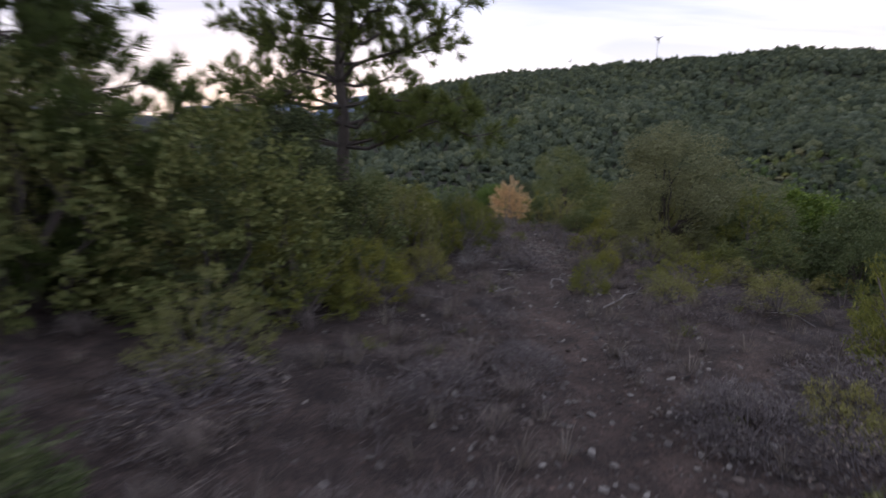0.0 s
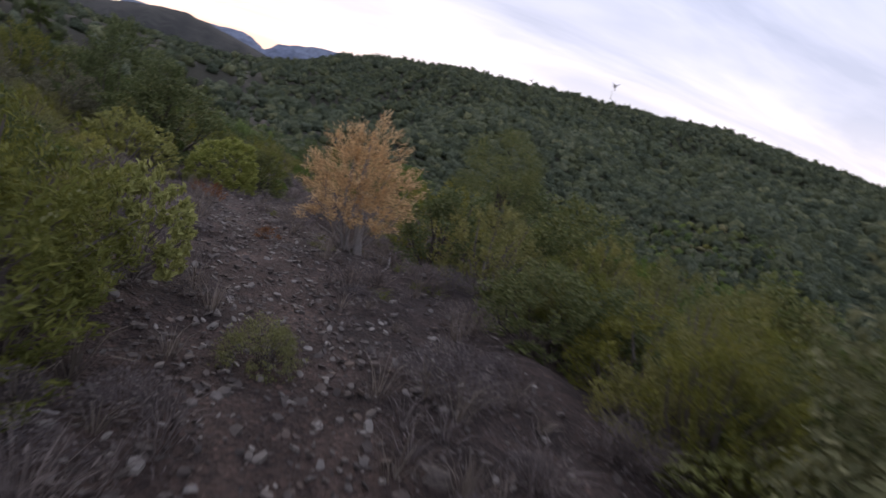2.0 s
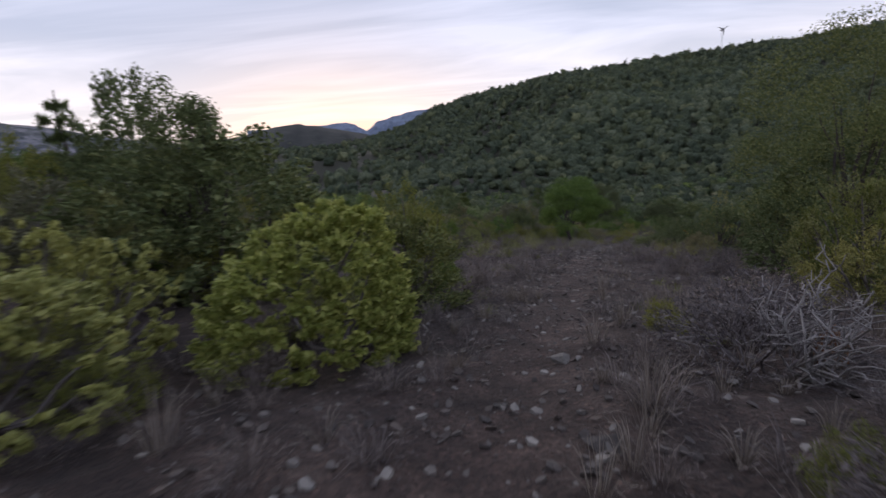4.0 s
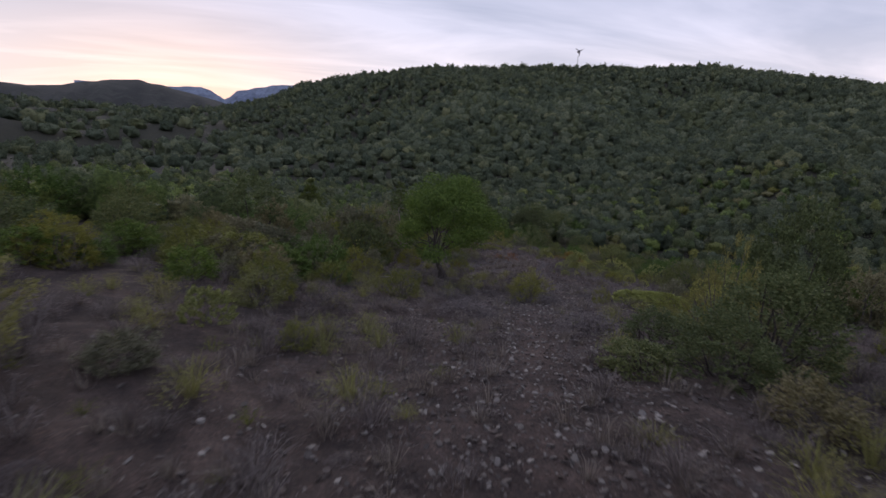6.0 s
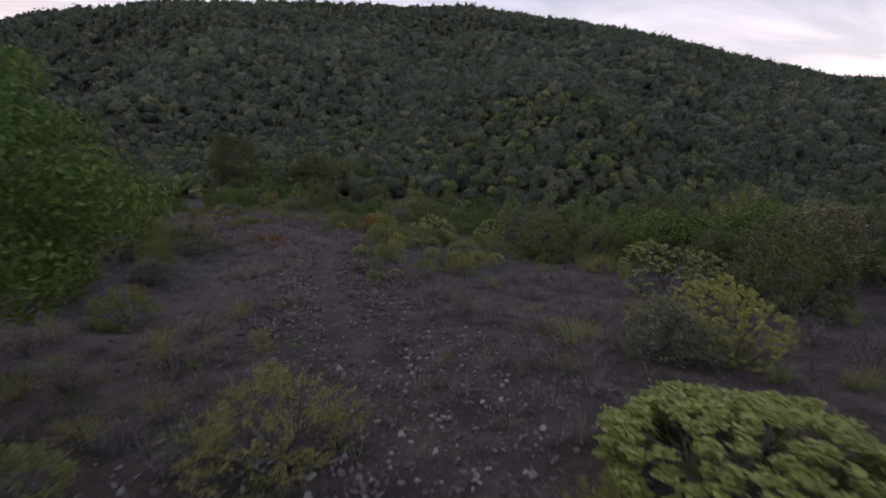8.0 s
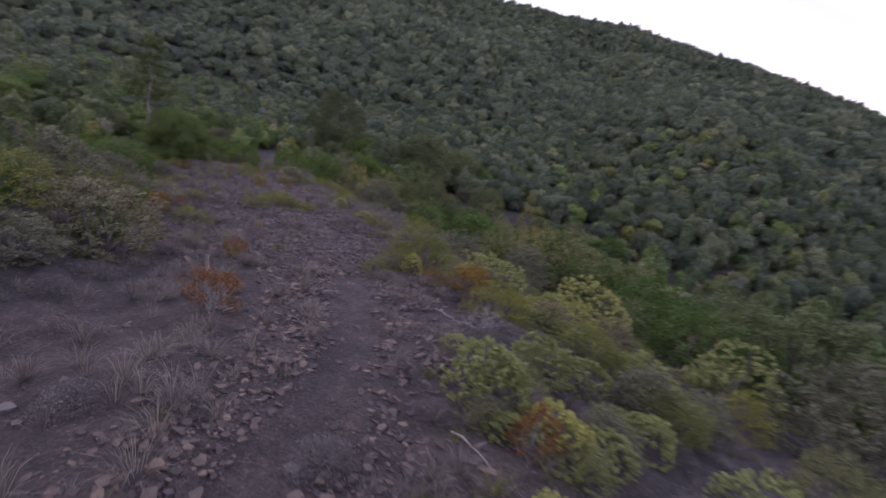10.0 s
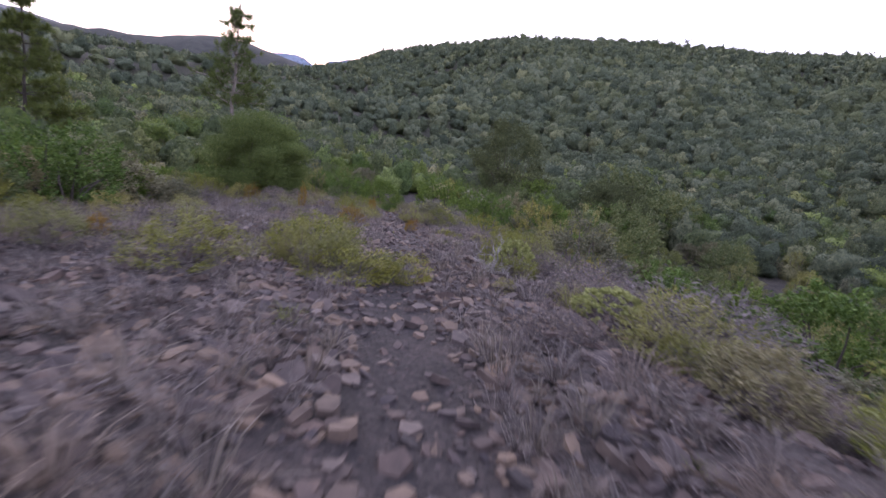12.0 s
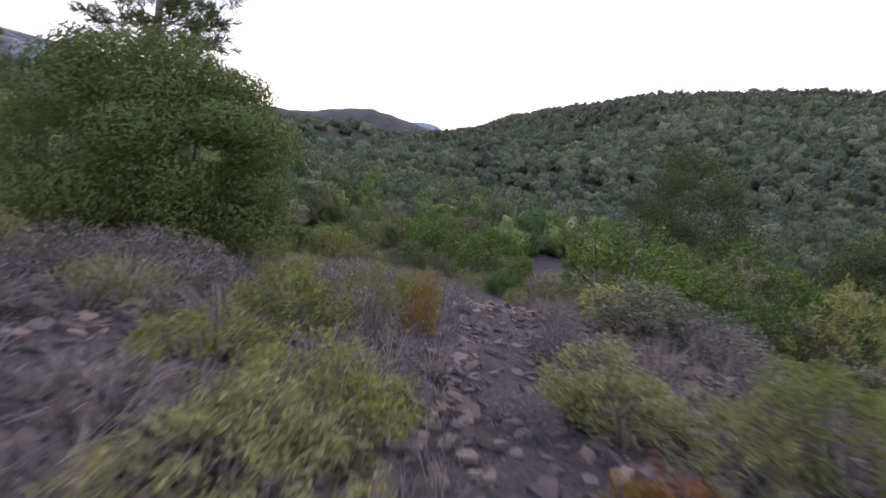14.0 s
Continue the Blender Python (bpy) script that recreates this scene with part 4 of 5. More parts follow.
filler(H + O + A, 24, 2.4, 9, (0.6, 1.3), (0.5, 0.8), ALONG, 71, 79, 0.1)
filler(G_ + O + K, 44, 3.0, 12, (0.9, 2.2), (0.6, 0.95), "mastic bushes", 79, 98, 0.1)
filler(G_ + A + H, 40, 2.0, 12, (0.8, 1.8), (0.6, 0.9), "mastic bushes", 80, 98, 0.6)
filler(A + H + G_, 34, 3.5, 10, (0.8, 1.6), (0.5, 0.8), "mastic bushes", 76, 94, 1.0)
plant(olive_models, [(2.0, 47.6, 2.4, 2.1), (0.6, 46.6, 1.6, 1.5), (-1.5, 45.5, 2.0, 1.2)], "rockrose bushes")
filler(O + H + G_, 40, 4.5, 12, (0.8, 1.8), (0.5, 0.75), ALONG, 38, 52, 1.0)
filler(D + H, 30, 1.6, 6, (0.35, 0.7), (0.4, 0.5), ALONG, 66, 78, 1.0)
filler(K + O + G_ + H, 60, 5.5, 17, (0.9, 2.2), (0.5, 0.85), "bushes on the slope", 56, 72, 1.0)
filler(K + G_ + O, 80, 3.0, 16, (1.0, 2.4), (0.5, 0.85), "bushes on the slope", 79, 104, 0.8)
# where the path dips out of sight behind the spur
filler(G_ + A + O, 30, 0.1, 3.2, (0.9, 1.7), (0.6, 0.85), "mastic bushes", 79, 89, 0.5)
filler(G_ + K + O + A, 44, 1.5, 11, (1.0, 2.2), (0.65, 1.0), "mastic bushes", 80, 100, 0.45)
filler(H + A + O, 44, 3.6, 11, (0.6, 1.3), (0.5, 0.8), "bushes on the slope", 67, 82, 1.0)
filler(O + G_ + K + H, 40, 5.0, 14, (1.0, 2.0), (0.6, 0.9), "bushes on the slope", 57, 74, 1.0)
# the valley side below the path, and the slope above it
for y0, y1, near, far_, n in ((-2, 17, 7, 30, 70), (17, 47, 11, 32, 90), (47, 70, 7, 30, 120), (70, 100, 5, 30, 110)):
    filler(K + G_ + O + K + A + G_, n, near, far_, (1.6, 3.4), (0.6, 0.95), "bushes on the valley side", y0, y1, 0.0)
filler(K + O + G_, 40, 9, 19, (1.4, 3.0), (0.6, 1.0), "bushes on the slope", 8, 80, 1.0)
for k, ob in enumerate(MODELS):
    ob.matrix_basis = pose(-9 - 0.9 * k, -3.0 - (k % 3), float(land(-9 - 0.9 * k, -3.0 - (k % 3))) - 0.03)


# ---- trees ----
def broad_tree(name, label, x, y, w, h, leaf_mat, bark, seed, trunk=0.35, n=5200, leaf=0.075, trunks=2, low=-0.7, sunk=0.0, clump=0.125):
    """An evergreen with short trunks, spreading limbs and a dense lumpy crown."""
    g = np.random.default_rng(seed)
    thing = tagged(new(name), label, "tree")
    lumps = []
    for k in range(trunks):
        a = g.uniform(0, 6.28)
        foot = np.array([0.06 * w * math.cos(a) * (k > 0), 0.06 * w * math.sin(a) * (k > 0), -0.08])
        fork = np.array([0.12 * w * math.cos(a), 0.12 * w * math.sin(a), h * trunk])
        part("trunk", [tube(wander(foot, fork, 6, 0.03, g), 0.045 + 0.012 * h, 0.03 + 0.006 * h, 8)], bark, thing, smooth=True)
        for _ in range(9):
            d = dome(1, g, 0.0)[0]
            end = fork + d * (w * 0.40, w * 0.40, h * (1 - trunk) * 0.78) * g.uniform(0.6, 1.0)
            part("limb", [tube(wander(fork, end, 6, 0.06, g), 0.018 + 0.005 * h, 0.006, 5)], bark, thing, smooth=True)
            lumps.append(end)
    d = dome(60, g, low)
    lumps = np.concatenate([np.array(lumps), d * (w * 0.42, w * 0.42, h * (1 - trunk) * 0.55) * g.uniform(0.72, 1.0, (60, 1)) + (0, 0, h * (trunk + (1 - trunk) * 0.36))])
    pick = g.integers(len(lumps), size=n)
    off = unit(g.normal(size=(n, 3))) * g.uniform(0.3, 1.0, (n, 1)) ** 0.5 * (w * clump, w * clump, h * clump * 0.6)
    c = lumps[pick] + off
    part("crown", [leaves(c, np.cross(off, g.normal(size=(n, 3))), leaf * g.uniform(0.7, 1.3, n), leaf * 0.55, g, 0.25, unit(off) + (0, 0, 0.5))], leaf_mat, thing)
    thing.matrix_basis = pose(x, y, float(land(x, y)) - sunk)
    return thing


def pine(name, label, x, y, h, w, seed, leaf_mat, bark, clear=0.3, whorls=9, lean=(0, 0), needles=26, tuft=0.16, stout=0.0):
    """A pine: one trunk, whorls of drooping limbs with side shoots, tufts of needles at the shoots."""
    g = np.random.default_rng(seed)
    thing = tagged(new(name), label, "pine tree")
    spine = wander((0, 0, -0.1), (lean[0], lean[1], h), 9, 0.05, g)
    part("trunk", [tube(spine, 0.013 * h + 0.018 + stout, 0.012 + stout * 0.5, 10)], bark, thing, smooth=True)
    tips, ways = [], []
    for k in range(whorls):
        s = clear + (1 - clear) * (k + g.uniform(-0.2, 0.2)) / whorls
        at = np.array([np.interp(s * h, spine[:, 2], spine[:, i]) for i in range(2)] + [s * h])
        reach = w / 2 * (1 - (max(s - clear, 0.0) / (1.02 - clear)) ** 1.5) * g.uniform(0.75, 1.1)
        for a in g.uniform(0, 6.28) + np.arange(5) * 1.257 + g.normal(size=5) * 0.25:
            r = reach * g.uniform(0.72, 1.05)
            end = at + np.array([math.cos(a) * r, math.sin(a) * r, r * g.uniform(0.02, 0.34)])
            line = wander(at, end, 7, 0.05 * r, g)
            limbs = [tube(line, 0.007 + 0.011 * r, 0.004, 5)]
            for q in range(5 + int(14 * r)):
                f = g.uniform(0.22, 1.0)
                p = np.array([np.interp(f, np.linspace(0, 1, 7), line[:, i]) for i in range(3)])
                off = np.array([math.cos(a), math.sin(a), 0.3]) + g.normal(size=3) * 0.75
                tip = p + unit(off) * g.uniform(0.10, 0.34) * min(1.0, 0.4 + r * 0.5)
                limbs.append(tube(np.stack([p, (p + tip) / 2 + g.normal(size=3) * 0.015, tip]), 0.006, 0.003, 3))
                tips.append(tip)
                ways.append(unit(off + (0, 0, 0.5)))
            part("limb", limbs, bark, thing)
    tips, ways = np.array(tips), np.array(ways)
    c = np.repeat(tips, needles, 0)
    wy = unit(np.repeat(ways, needles, 0) + g.normal(size=(len(c), 3)) * 0.55)
    c = c + wy * tuft * 0.42 - np.repeat(ways, needles, 0) * g.uniform(0, 0.12, (len(c), 1))
    part("foliage", [leaves(c, wy, tuft * g.uniform(0.7, 1.2, len(c)), 0.013, g, 0.1)], leaf_mat, thing)
    thing.matrix_basis = pose(x, y, float(land(x, y)))
    return thing


pine("aleppo_pine", "tall dark pine with open spreading limbs by the path", -2.1, 11.2, 7.0, 7.8, 201, LEAF_PINE, BARK, 0.29, 12, (0.0, 0.2), 40, 0.21, 0.05)
pine("aleppo_pine", "dense young pine at the edge of the thicket", -4.7, 6.3, 5.4, 4.0, 202, LEAF_PINE, BARK, 0.06, 13, (0, 0), 52, 0.21)
pine("aleppo_pine", "pine standing over the scrub on the slope", -10.0, 21.6, 5.2, 3.0, 203, LEAF_PINE, BARK, 0.15, 9)
pine("aleppo_pine", "slender young pine beyond the bushes", -9.0, 30.3, 3.3, 1.8, 204, LEAF_PINE, BARK, 0.08, 8)
pine("aleppo_pine", "pine with a pale bare trunk and a thin crown", 5.9, 77.4, 6.0, 2.2, 205, LEAF_PINE, PALE_BARK, 0.48, 8, (0.12, 0.0), 24, 0.19)
pine("aleppo_pine", "bushy pine on the slope above the path", -2.6, 80.0, 6.2, 4.2, 206, LEAF_PINE, BARK, 0.05, 13, (0, 0), 40, 0.24)
withered = shrub("dead_pine", "withered tan pine sapling leaning at the path's edge", "dead tree", LEAF_DEADPINE, DEADWOOD, 1.42, 1.70, 207, 210, 46, (0.070, 0.012), 0.050, 0.35, -0.45, 14, 0.0, 0.95, shell=0.50)
part("trunk", [tube([(0.18, -0.1, -0.05), (0.10, 0.0, 0.35), (0.02, 0.02, 0.8), (0.0, 0.0, 1.3)], 0.055, 0.015, 8)], DEADWOOD, withered, "bleached leaning trunk", True)
withered.matrix_basis = pose(2.27, 17.75, float(land(2.27, 17.75)))
broad_tree("mastic_tree", "small green mastic tree with forked trunk and round crown", 4.75, 45.3, 3.7, 3.6, LEAF_GREEN, BARK, 211, 0.24, 28000, 0.066, low=-0.4)
broad_tree("holm_oak", "dense dark green oak beside the path", 7.3, 76.3, 3.2, 2.65, LEAF_OAKSIDE, BARK, 212, 0.16, 82000, 0.046, low=-0.7, clump=0.155)
broad_tree("holm_oak", "grey-green evergreen oak with small leaves", 5.3, 12.4, 3.0, 3.2, LEAF_GREYOAK, BARK, 213, 0.12, 46000, 0.046, 3, clump=0.13)
broad_tree("holm_oak", "low grey-green oak behind the taller one", 7.3, 12.9, 2.4, 2.4, LEAF_GREYOAK, BARK, 218, 0.10, 16000, 0.044, 2, clump=0.13)
broad_tree("holm_oak", "dark evergreen oak behind the pale spurge", -3.2, 25.6, 1.5, 2.75, LEAF_OAK, BARK, 214, 0.15, 9000, 0.055)
broad_tree("holm_oak", "dark oak with coarse leaves under the pine", -2.2, 8.6, 1.9, 2.9, LEAF_DARK, BARK, 217, 0.12, 9000, 0.06)
broad_tree("holm_oak", "dark evergreen oak on the valley side", 6.9, 29.7, 3.6, 5.0, LEAF_OAK, BARK, 215, 0.15, 22000, 0.055)
broad_tree("holm_oak", "round dark evergreen oak in the hollow", 18.0, 98.6, 6.4, 7.2, LEAF_DARK, BARK, 216, 0.12, 24000, 0.11, 3)
broad_tree("holm_oak", "broad dark evergreen oak in the hollow", 24.6, 94.0, 6.6, 4.6, LEAF_DARK, BARK, 219, 0.10, 22000, 0.11, 3)


# ---- stones ----
def stone_mesh(seed, flat, material):
    g = np.random.default_rng(seed)
    bm = bmesh.new()
    pts = unit(g.normal(size=(13, 3))) * g.uniform(0.75, 1.0, (13, 1)) * (0.5, 0.5 * g.uniform(0.55, 0.95), 0.5 * flat)
    for q in pts:
        bm.verts.new(q)
    bmesh.ops.convex_hull(bm, input=bm.verts)
    bmesh.ops.delete(bm, geom=[v for v in bm.verts if not v.link_faces], context="VERTS")
    me = bpy.data.meshes.new("stone")
    bm.to_mesh(me)
    bm.free()
    me.materials.append(material)
    return me


def slab_mesh(seed, material):
    """A thin angular plate with an uneven outline and broken edges."""
    g = np.random.default_rng(seed)
    n = int(g.integers(5, 8))
    a = np.sort(np.arange(n) * 6.283 / n + g.uniform(-0.35, 0.35, n))
    r = 0.5 * g.uniform(0.6, 1.05, n)
    ring = np.stack([r * np.cos(a), r * np.sin(a) * g.uniform(0.55, 0.95)], -1)
    thick = g.uniform(0.07, 0.13)
    top = np.concatenate([ring * g.uniform(0.84, 0.97, (n, 1)), np.full((n, 1), thick) + g.normal(size=(n, 1)) * 0.018], 1)
    low = np.concatenate([ring, np.full((n, 1), -thick)], 1)
    mid_ = np.array([[0, 0, thick + 0.01]])
    v = np.concatenate([low, top, mid_])
    f = []
    for k in range(n):
        q = (k + 1) % n
        f += [(k, q, n + q), (k, n + q, n + k), (n + k, n + q, 2 * n)]
    return mesh_from("stone", v, f, material)


pale_stones = [stone_mesh(300 + k, 0.5, STONE_GREY) for k in range(7)]
slate_stones = [slab_mesh(320 + k, STONE_SLATE) for k in range(9)]


def lay(x, y, s, meshes, label, g):
    me = meshes[int(g.integers(len(meshes)))]
    ob = new("stone", me)
    ob.matrix_basis = pose(x, y, float(land(x, y)) + s * 0.06, g.normal() * 9, g.normal() * 9, g.uniform(0, 360)) @ Matrix.Diagonal((s, s, s, 1))
    return tagged(ob, label, "stone", "stones on the path")


g = np.random.default_rng(41)
PALE = "rough pale grey stone lying on brown earth"
SLAB = "flat reddish slate slab lying on dark gravel"
for x, y, s in [(2.13, 12.56, 0.11), (2.91, 13.39, 0.19), (2.74, 12.46, 0.18), (2.86, 14.02, 0.10), (2.59, 12.13, 0.08), (2.00, 12.01, 0.06), (2.17, 11.92, 0.05), (3.19, 16.93, 0.17), (1.80, 15.57, 0.05), (1.39, 15.65, 0.07), (1.54, 15.17, 0.05), (1.62, 15.47, 0.05), (0.50, 19.44, 0.08), (-0.10, 18.57, 0.10), (0.31, 19.38, 0.07), (1.08, 19.80, 0.06),
    (1.06, 22.86, 0.21), (0.55, 21.81, 0.10), (0.38, 21.59, 0.08), (1.04, 21.43, 0.23), (2.71, 37.15, 0.18), (3.93, 35.65, 0.09), (4.96, 35.52, 0.12), (4.42, 39.08, 0.18), (5.20, 38.62, 0.12), (6.08, 39.28, 0.16), (7.90, 41.40, 0.20), (6.54, 39.79, 0.15), (6.15, 39.52, 0.10), (7.71, 38.55, 0.13)]:
    lay(x, y, s, pale_stones, PALE, g)
for x, y, s in [(11.01, 52.21, 0.13), (12.26, 54.40, 0.14), (11.33, 54.48, 0.10), (12.30, 54.46, 0.13), (12.45, 54.01, 0.10), (11.72, 55.75, 0.11), (11.42, 55.38, 0.09), (12.81, 55.76, 0.14), (11.07, 55.63, 0.08), (11.38, 56.63, 0.10), (11.74, 57.52, 0.14), (11.79, 56.93, 0.09), (11.92, 56.91, 0.08), (11.85, 56.36, 0.13), (11.97, 56.45, 0.10), (11.85, 59.09, 0.10),
    (13.25, 61.39, 0.07), (11.80, 58.90, 0.11), (11.71, 62.06, 0.09), (12.37, 64.74, 0.08), (11.89, 67.70, 0.15), (13.14, 70.11, 0.13), (12.61, 68.32, 0.10), (12.42, 67.73, 0.10), (11.58, 70.50, 0.09), (11.79, 71.18, 0.08), (11.63, 72.06, 0.08), (11.46, 72.46, 0.06), (11.55, 72.46, 0.06), (11.47, 72.94, 0.10), (11.43, 72.33, 0.06)]:
    lay(x, y, s * 1.2, slate_stones, SLAB, g)
for k in range(220):
    y = float(g.uniform(2, 46)) if k < 90 else float(g.uniform(46, 80))
    x = float(np.interp(y, TRAIL_Y, TRAIL_X)) + float(g.normal()) * (0.8 if k < 90 else 1.2)
    if k < 90:
        lay(x, y, float(g.uniform(0.05, 0.11)), pale_stones, PALE, g)
    else:
        lay(x, y, float(g.uniform(0.08, 0.14)), slate_stones, SLAB, g)

for k in range(26):
    lay(float(g.uniform(8.3, 9.5)), float(g.uniform(51.0, 53.4)), float(g.uniform(0.07, 0.20)), slate_stones, SLAB, g)


def gravel(name, label, n, y0, y1, spread, size, meshes, material, seed, bare=0.88):
    """Loose stones too many to count, in one mesh."""
    g = np.random.default_rng(seed)
    shapes = []
    for me in meshes:
        v = np.empty(len(me.vertices) * 3, np.float32)
        me.vertices.foreach_get("co", v)
        shapes.append((v.reshape(-1, 3), np.array([p.vertices[:] for p in me.polygons], np.int32)))
    y = g.uniform(y0, y1, n)
    off = g.normal(size=n) * spread
    bands = np.where(g.random(n) < 0.6, g.normal(size=n) * 0.32 - 0.62, g.normal(size=n) * 0.4 + 0.75)
    off = np.where((y > 47) & (y < 58.5) & (g.random(n) < 0.85), bands, off)
    off = np.where((np.abs(off) < 0.24) & (g.random(n) < bare), np.sign(off) * g.uniform(0.26, 1.3, n), off)
    x = np.interp(y, TRAIL_Y, TRAIL_X) + off
    z = land(x, y)
    s = size[0] + (size[1] - size[0]) * g.random(n) ** size[2]
    out = []
    for k in range(n):
        v, f = shapes[k % len(shapes)]
        a, tilt = g.uniform(0, 6.28), g.normal(size=2) * 0.30
        ca, sa = math.cos(a), math.sin(a)
        p = v * s[k]
        p = np.stack([p[:, 0] * ca - p[:, 1] * sa, p[:, 0] * sa + p[:, 1] * ca, p[:, 2]], -1)
        p[:, 2] += p[:, 0] * tilt[0] + p[:, 1] * tilt[1]
        out.append((p + (x[k], y[k], z[k] + s[k] * size[3]), f))
    v, f = joined(out)
    return tagged(new(name, mesh_from(name, v, f, material)), label, "gravel", kind="stuff")


gravel("loose_gravel", "pale loose stones scattered on brown earth", 19000, -2, 50, 1.1, (0.016, 0.085, 2.2, 0.07), pale_stones[:3] + slate_stones[:5], GRAVEL_GREY, 51, 0.25)
gravel("pale_rubble", "pale broken stones on the trodden path", 3400, 9.5, 19, 0.6, (0.02, 0.085, 2.0, 0.07), pale_stones[:2] + slate_stones[:6], GRAVEL_GREY, 54, 0.0)
gravel("terrace_rubble", "pale broken stones on the brown terrace", 7500, 31, 45, 1.7, (0.02, 0.095, 1.9, 0.07), pale_stones[:2] + slate_stones[:6], GRAVEL_GREY, 55, 0.0)
gravel("slate_gravel", "flat reddish-grey slate chips on dark gravel", 9000, 46, 59, 1.5, (0.018, 0.13, 2.9, 0.06), slate_stones, GRAVEL_SLATE, 52)
gravel("slate_grit", "fine dark slate grit strewn over the bare slope", 12000, 47, 62, 2.4, (0.010, 0.040, 2.0, 0.10), slate_stones, GRAVEL_SLATE, 56, 0.3)
gravel("slate_rubble", "flat reddish-grey slate rubble covering the slope", 30000, 57.5, 78.5, 2.2, (0.028, 0.125, 1.8, 0.06), slate_stones, GRAVEL_SLATE, 53, 0.6)

gravel("slate_plates", "overlapping broken slate plates on the spur", 5200, 58.5, 77, 1.9, (0.06, 0.21, 1.7, 0.05), slate_stones, GRAVEL_SLATE, 57, 0.8)

# ---- dry grass, uncountable ----
g = np.random.default_rng(61)
blades = []
for k in range(2600):
    y = g.uniform(-2, 88)
    off = g.choice((-1, 1)) * (0.35 + 6.0 * g.random() ** 1.2)
    x = float(np.interp(y, TRAIL_Y, TRAIL_X)) + off
    h = g.uniform(0.10, 0.32)
    v, f = tuft_blades(int(g.integers(20, 44)), h, h * 1.8, g, 0.005)
    blades.append((v + (x, y, float(land(x, y)) - 0.01), f))
for k in range(70):
    y = g.uniform(50.5, 58)
    x = float(np.interp(y, TRAIL_Y, TRAIL_X)) - g.uniform(0.5, 3.0)
    v, f = tuft_blades(70, g.uniform(0.18, 0.30), g.uniform(0.4, 0.6), g, 0.005)
    blades.append((v + (x, y, float(land(x, y)) - 0.01), f))
bv, bf = joined(blades)
tagged(new("dry_grass", mesh_from("dry_grass", bv, bf, LEAF_STRAW)), "tufts of dry straw-grey grass", "grass", kind="stuff")


# ---- low dry herbs between the bushes, uncountable ----
def herb(g):
    """A small cushion of grey twigs and withered leaves."""
    a = tuft_blades(26, 1.0, 1.9, g, 0.020)
    d = dome(46, g, 0.0)
    c = d * g.uniform(0.35, 1.0, (46, 1)) * (0.75, 0.75, 0.85)
    return joined([a, leaves(c, d + g.normal(size=(46, 3)) * 0.8, 0.26 * g.uniform(0.5, 1.2, 46), 0.035, g)])


def herbs(name, label, n, y0, y1, near, far_, power, size, material, seed, model=herb):
    g = np.random.default_rng(seed)
    kinds = [model(g) for _ in range(7)]
    y = g.uniform(y0, y1, n)
    off = g.choice((-1, 1), n) * (near + (far_ - near) * g.random(n) ** power)
    off = np.where((y > 49) & (y < 58) & (off > -3.2) & (off < 0) & (g.random(n) < 0.85), 1.0 + 5 * g.random(n), off)
    x = np.interp(y, TRAIL_Y, TRAIL_X) + off
    z = land(x, y) - 0.01
    s = g.uniform(size[0], size[1], n) * np.clip(0.7 + np.abs(off) / 6, 0, 1)
    turn_ = g.uniform(0, 6.28, n)
    out = []
    for k in range(n):
        v, f = kinds[k % 7]
        ca, sa = math.cos(turn_[k]), math.sin(turn_[k])
        p = np.stack([v[:, 0] * ca - v[:, 1] * sa, v[:, 0] * sa + v[:, 1] * ca, v[:, 2] * g.uniform(0.6, 1.0)], -1) * s[k]
        out.append((p + (x[k], y[k], z[k]), f))
    v, f = joined(out)
    return tagged(new(name, mesh_from(name, v, f, material)), label, "herbs", kind="stuff")


def thicket(g):
    """A knee-high cushion of forking grey twigs with small leaves."""
    a = tuft_blades(60, 1.0, 1.7, g, 0.014)
    d = dome(190, g, 0.0)
    c = d * g.uniform(0.30, 1.0, (190, 1)) ** 0.7 * (0.72, 0.72, 0.92)
    return joined([a, leaves(c, d * (1, 1, 1.4) + g.normal(size=(190, 3)) * 0.6, 0.14 * g.uniform(0.5, 1.3, 190), 0.026, g)])


herbs("dry_thicket", "knee-high dry grey scrub covering the terrace", 420, 26, 50, 0.7, 11, 1.0, (0.22, 0.50), LEAF_GREY, 74, thicket)
herbs("heath_thicket", "low olive-green scrub spread over the terrace", 260, 30, 51, 1.0, 12, 1.0, (0.22, 0.52), LEAF_SAGE, 75, thicket)
herbs("spur_thicket", "dry lilac-grey scrub on the sides of the slate spur", 420, 56, 79, 0.8, 8, 1.0, (0.20, 0.44), LEAF_GREY, 76, thicket)
herbs("spur_heath", "low olive-green scrub on the sides of the slate spur", 200, 60, 80, 1.2, 9, 1.0, (0.20, 0.46), LEAF_SAGE, 77, thicket)
herbs("path_thicket", "dry brown scrub closing in on the footpath", 330, 1, 26, 0.55, 5, 1.1, (0.18, 0.42), LEAF_GREY, 78, thicket)
herbs("dry_thyme", "low grey-brown dry herbs between the bushes", 3300, -3, 90, 0.35, 6.5, 1.2, (0.12, 0.32), LEAF_GREY, 71)
herbs("lilac_herbs", "dry lilac-grey herb tufts among the slate", 1300, 57, 79, 0.34, 4.5, 1.1, (0.16, 0.36), LEAF_GREY, 73)
herbs("green_herbs", "low yellow-green herbs between the bushes", 650, -3, 90, 0.5, 6.5, 1.0, (0.10, 0.26), LEAF_HEATH, 72)


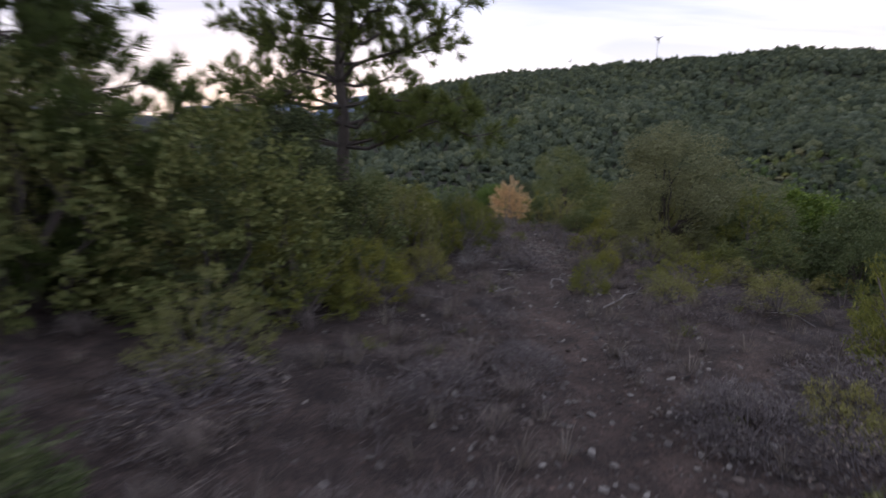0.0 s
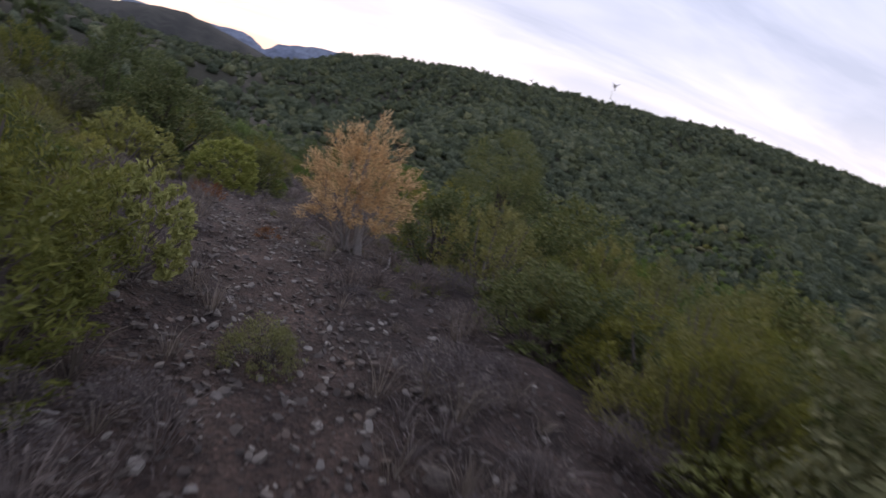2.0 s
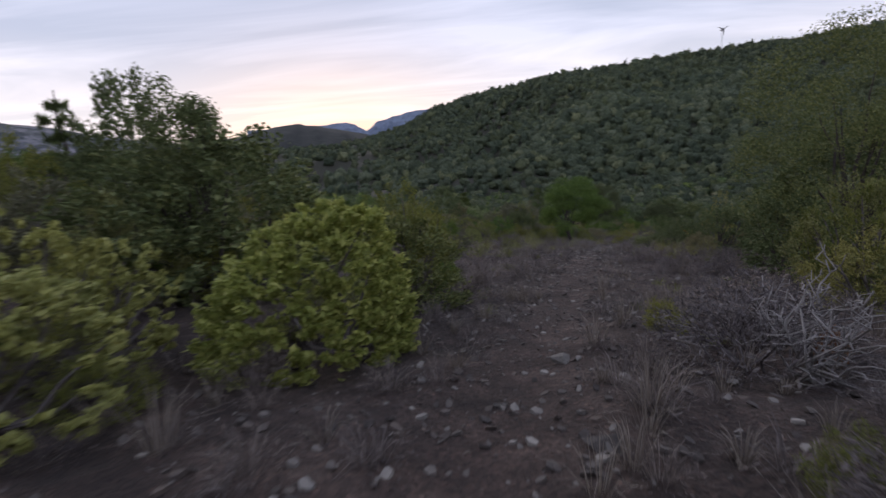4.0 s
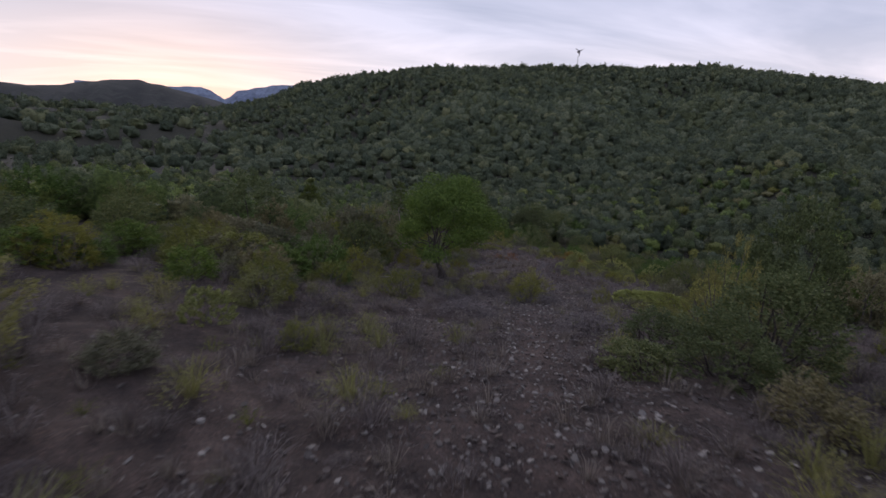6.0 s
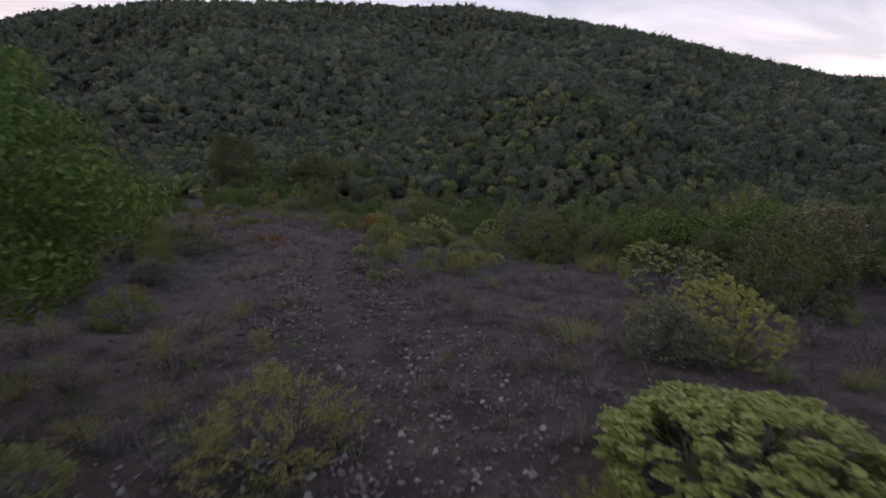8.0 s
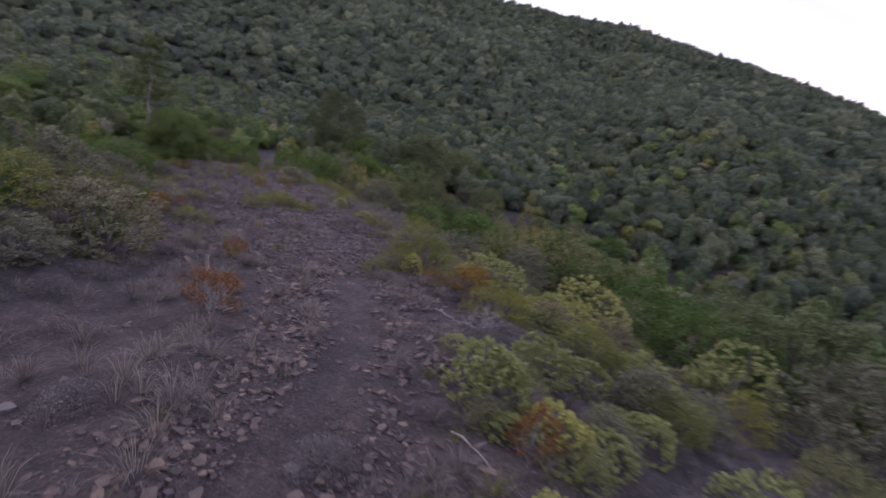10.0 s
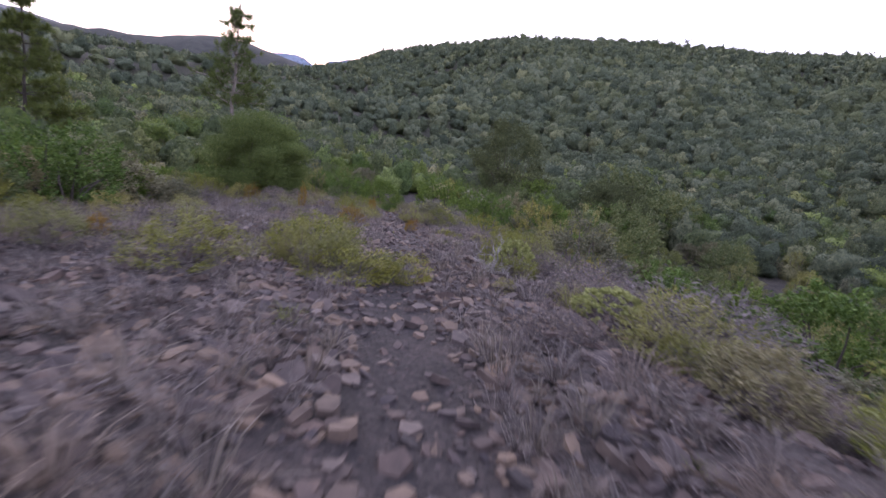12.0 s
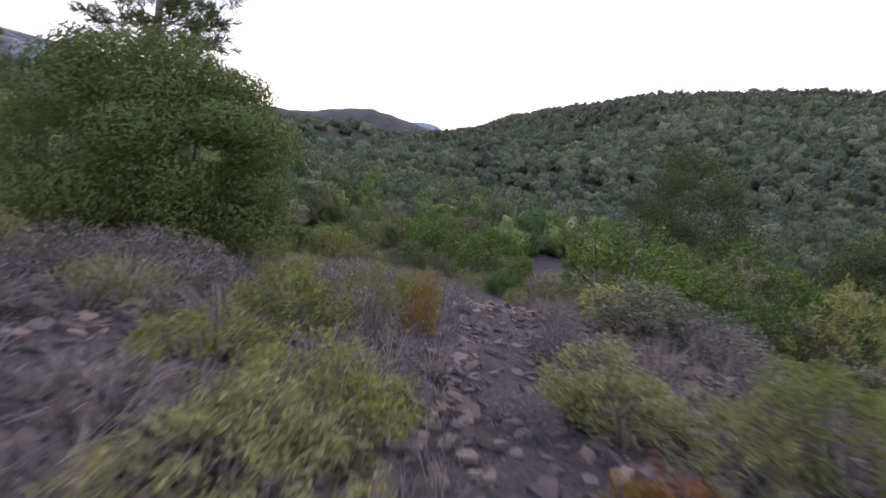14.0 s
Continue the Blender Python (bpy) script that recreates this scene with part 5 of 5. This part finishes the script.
# ---- fallen branches ----
def stick(x, y, length, turn, seed, r=0.014, label="bleached dead branch lying on the ground", arms=2):
    g = np.random.default_rng(seed)
    thing = tagged(new("dead_branch"), label, "branch")
    end = np.array([math.cos(turn), math.sin(turn), 0]) * length
    line = wander((0, 0, 0), end, 8, 0.09 * length, g)
    line[:, 2] = land(x + line[:, 0], y + line[:, 1]) - float(land(x, y)) + 0.02 + np.abs(line[:, 2]) * 0.5
    limbs = [tube(line, r, r * 0.4, 6)]
    for _ in range(arms):
        k = int(g.integers(2, 6))
        limbs.append(tube(wander(line[k], line[k] + g.normal(size=3) * 0.22 * length * np.array([1, 1, 0.35]) + (0, 0, 0.05), 5, 0.02, g), r * 0.6, r * 0.25, 5))
    part("wood", limbs, DEADWOOD, thing, smooth=True)
    thing.matrix_basis = pose(x, y, float(land(x, y)))
    return thing


STICKS = [(1.96, 6.93, 2.62, 7.56), (-0.56, 7.38, -0.03, 7.44), (0.64, 7.71, 0.95, 7.98), (1.58, 8.20, 1.83, 8.80), (4.23, 7.53, 4.46, 6.68), (3.81, 8.34, 5.08, 8.92), (0.91, 9.41, 1.30, 9.44), (2.23, 18.3, 2.77, 17.6), (2.77, 17.6, 2.69, 16.62), (1.75, 43.37, 3.27, 42.83), (4.46, 44.82, 4.87, 44.24),
    (10.47, 55.26, 10.60, 55.45), (13.34, 55.84, 13.36, 55.3), (12.26, 52.55, 12.31, 52.05), (9.79, 68.2, 10.6, 67.2), (9.64, 69.0, 10.3, 68.0), (14.9, 70.6, 15.6, 71.5), (1.90, 22.80, 2.5, 23.8), (1.2, 12.9, 1.5, 13.3), (0.2, 12.6, 0.7, 12.9)]
for k, (x0, y0, x1, y1) in enumerate(STICKS):
    stick(x0, y0, math.hypot(x1 - x0, y1 - y0) * 1.1, math.atan2(y1 - y0, x1 - x0), 400 + k, 0.012, arms=1)


# ---- bare bushes of bleached twisted wood ----
def bare_bush(seed):
    g = np.random.default_rng(seed)
    thing = tagged(new("bare_bush"), "leafless bush of bleached twisted branches", "dead bush", "bare bushes")
    for _ in range(9):
        d = dome(1, g, 0.1)[0]
        line = wander((0, 0, -0.03), d * (0.55, 0.55, 0.9) * g.uniform(0.6, 1.0), 8, 0.10, g)
        limbs = [tube(line, 0.012, 0.004, 5)]
        for _ in range(6):
            k = int(g.integers(2, 7))
            limbs.append(tube(wander(line[k], line[k] + unit(d + g.normal(size=3) * 0.7) * g.uniform(0.15, 0.35), 5, 0.03, g), 0.006, 0.003, 4))
        part("branch", limbs, DEADWOOD, thing, smooth=True)
    return thing


bare_models = [bare_bush(500 + k) for k in range(2)]
for k, (x, y, w, h) in enumerate([(0.9, 13.2, 0.9, 0.7), (0.4, 11.6, 0.9, 0.8), (0.55, 9.9, 0.8, 0.55), (3.7, 10.3, 0.7, 0.7), (0.2, 15.0, 0.8, 0.7), (2.35, 22.3, 1.0, 0.75), (2.9, 23.1, 1.1, 0.8), (3.3, 21.2, 0.9, 0.6),
    (13.6, 55.0, 0.8, 0.6), (12.9, 53.4, 0.6, 0.5), (13.4, 65.8, 0.7, 0.5), (14.0, 75.6, 0.7, 0.5), (9.0, 74.4, 0.8, 0.5), (15.0, 68.5, 0.8, 0.5), (8.9, 36.9, 0.8, 0.6)]):
    put(bare_models[k % 2], x, y, w, h, k * 1.7, 0, "bare bushes")
for k, ob in enumerate(bare_models):
    ob.matrix_basis = pose(-8 - k, 3.0, float(land(-8 - k, 3.0)))


# ---- wind turbines on the ridge ----
def turbine(x, y, top, seed, size):
    """A tall thin mast with a small rotor at rest."""
    thing = tagged(new("wind_turbine"), "distant grey wind turbine standing behind the ridge", "wind turbine", "wind turbines on the ridge")
    z = float(ground(x, y)) - 1.0
    h = top - z
    part("mast", [tube([(0, 0, 0), (0, 0, h * 0.5), (0, 0, h)], size * 0.07, size * 0.04, 10)], STEEL, thing, smooth=True)
    part("nacelle", [tube([(0, -size * 0.45, h), (0, 0, h + size * 0.05), (0, size * 0.45, h)], size * 0.22, size * 0.16, 8)], STEEL, thing, smooth=True)
    for k in range(3):
        a = seed + k * 2.094
        hub, tip = np.array([0, -size * 0.5, h]), np.array([math.cos(a) * size, -size * 0.5, h + math.sin(a) * size])
        part("blade", [tube([hub, (hub + tip) / 2, tip], size * 0.15, size * 0.05, 6)], STEEL, thing, smooth=True)
    thing.matrix_basis = pose(x, y, z)


STEEL = stone_material("weathered_steel", [(0.30, 0.30, 0.32), (0.36, 0.36, 0.38)])
turbine(386, 922, 202, 0.6, 8.5)
turbine(330, 1300, 232, 1.1, 8.0)

# a bleached stump upright in a withered bush
stump = tagged(new("dead_stump"), "bleached upright stump in a withered bush", "stump")
part("wood", [tube(wander((0, 0, -0.05), (-0.03, 0.02, 0.58), 6, 0.02, np.random.default_rng(5)), 0.035, 0.022, 8)], DEADWOOD, stump, smooth=True)
stump.matrix_basis = pose(10.24, 56.1, float(land(10.24, 56.1)))
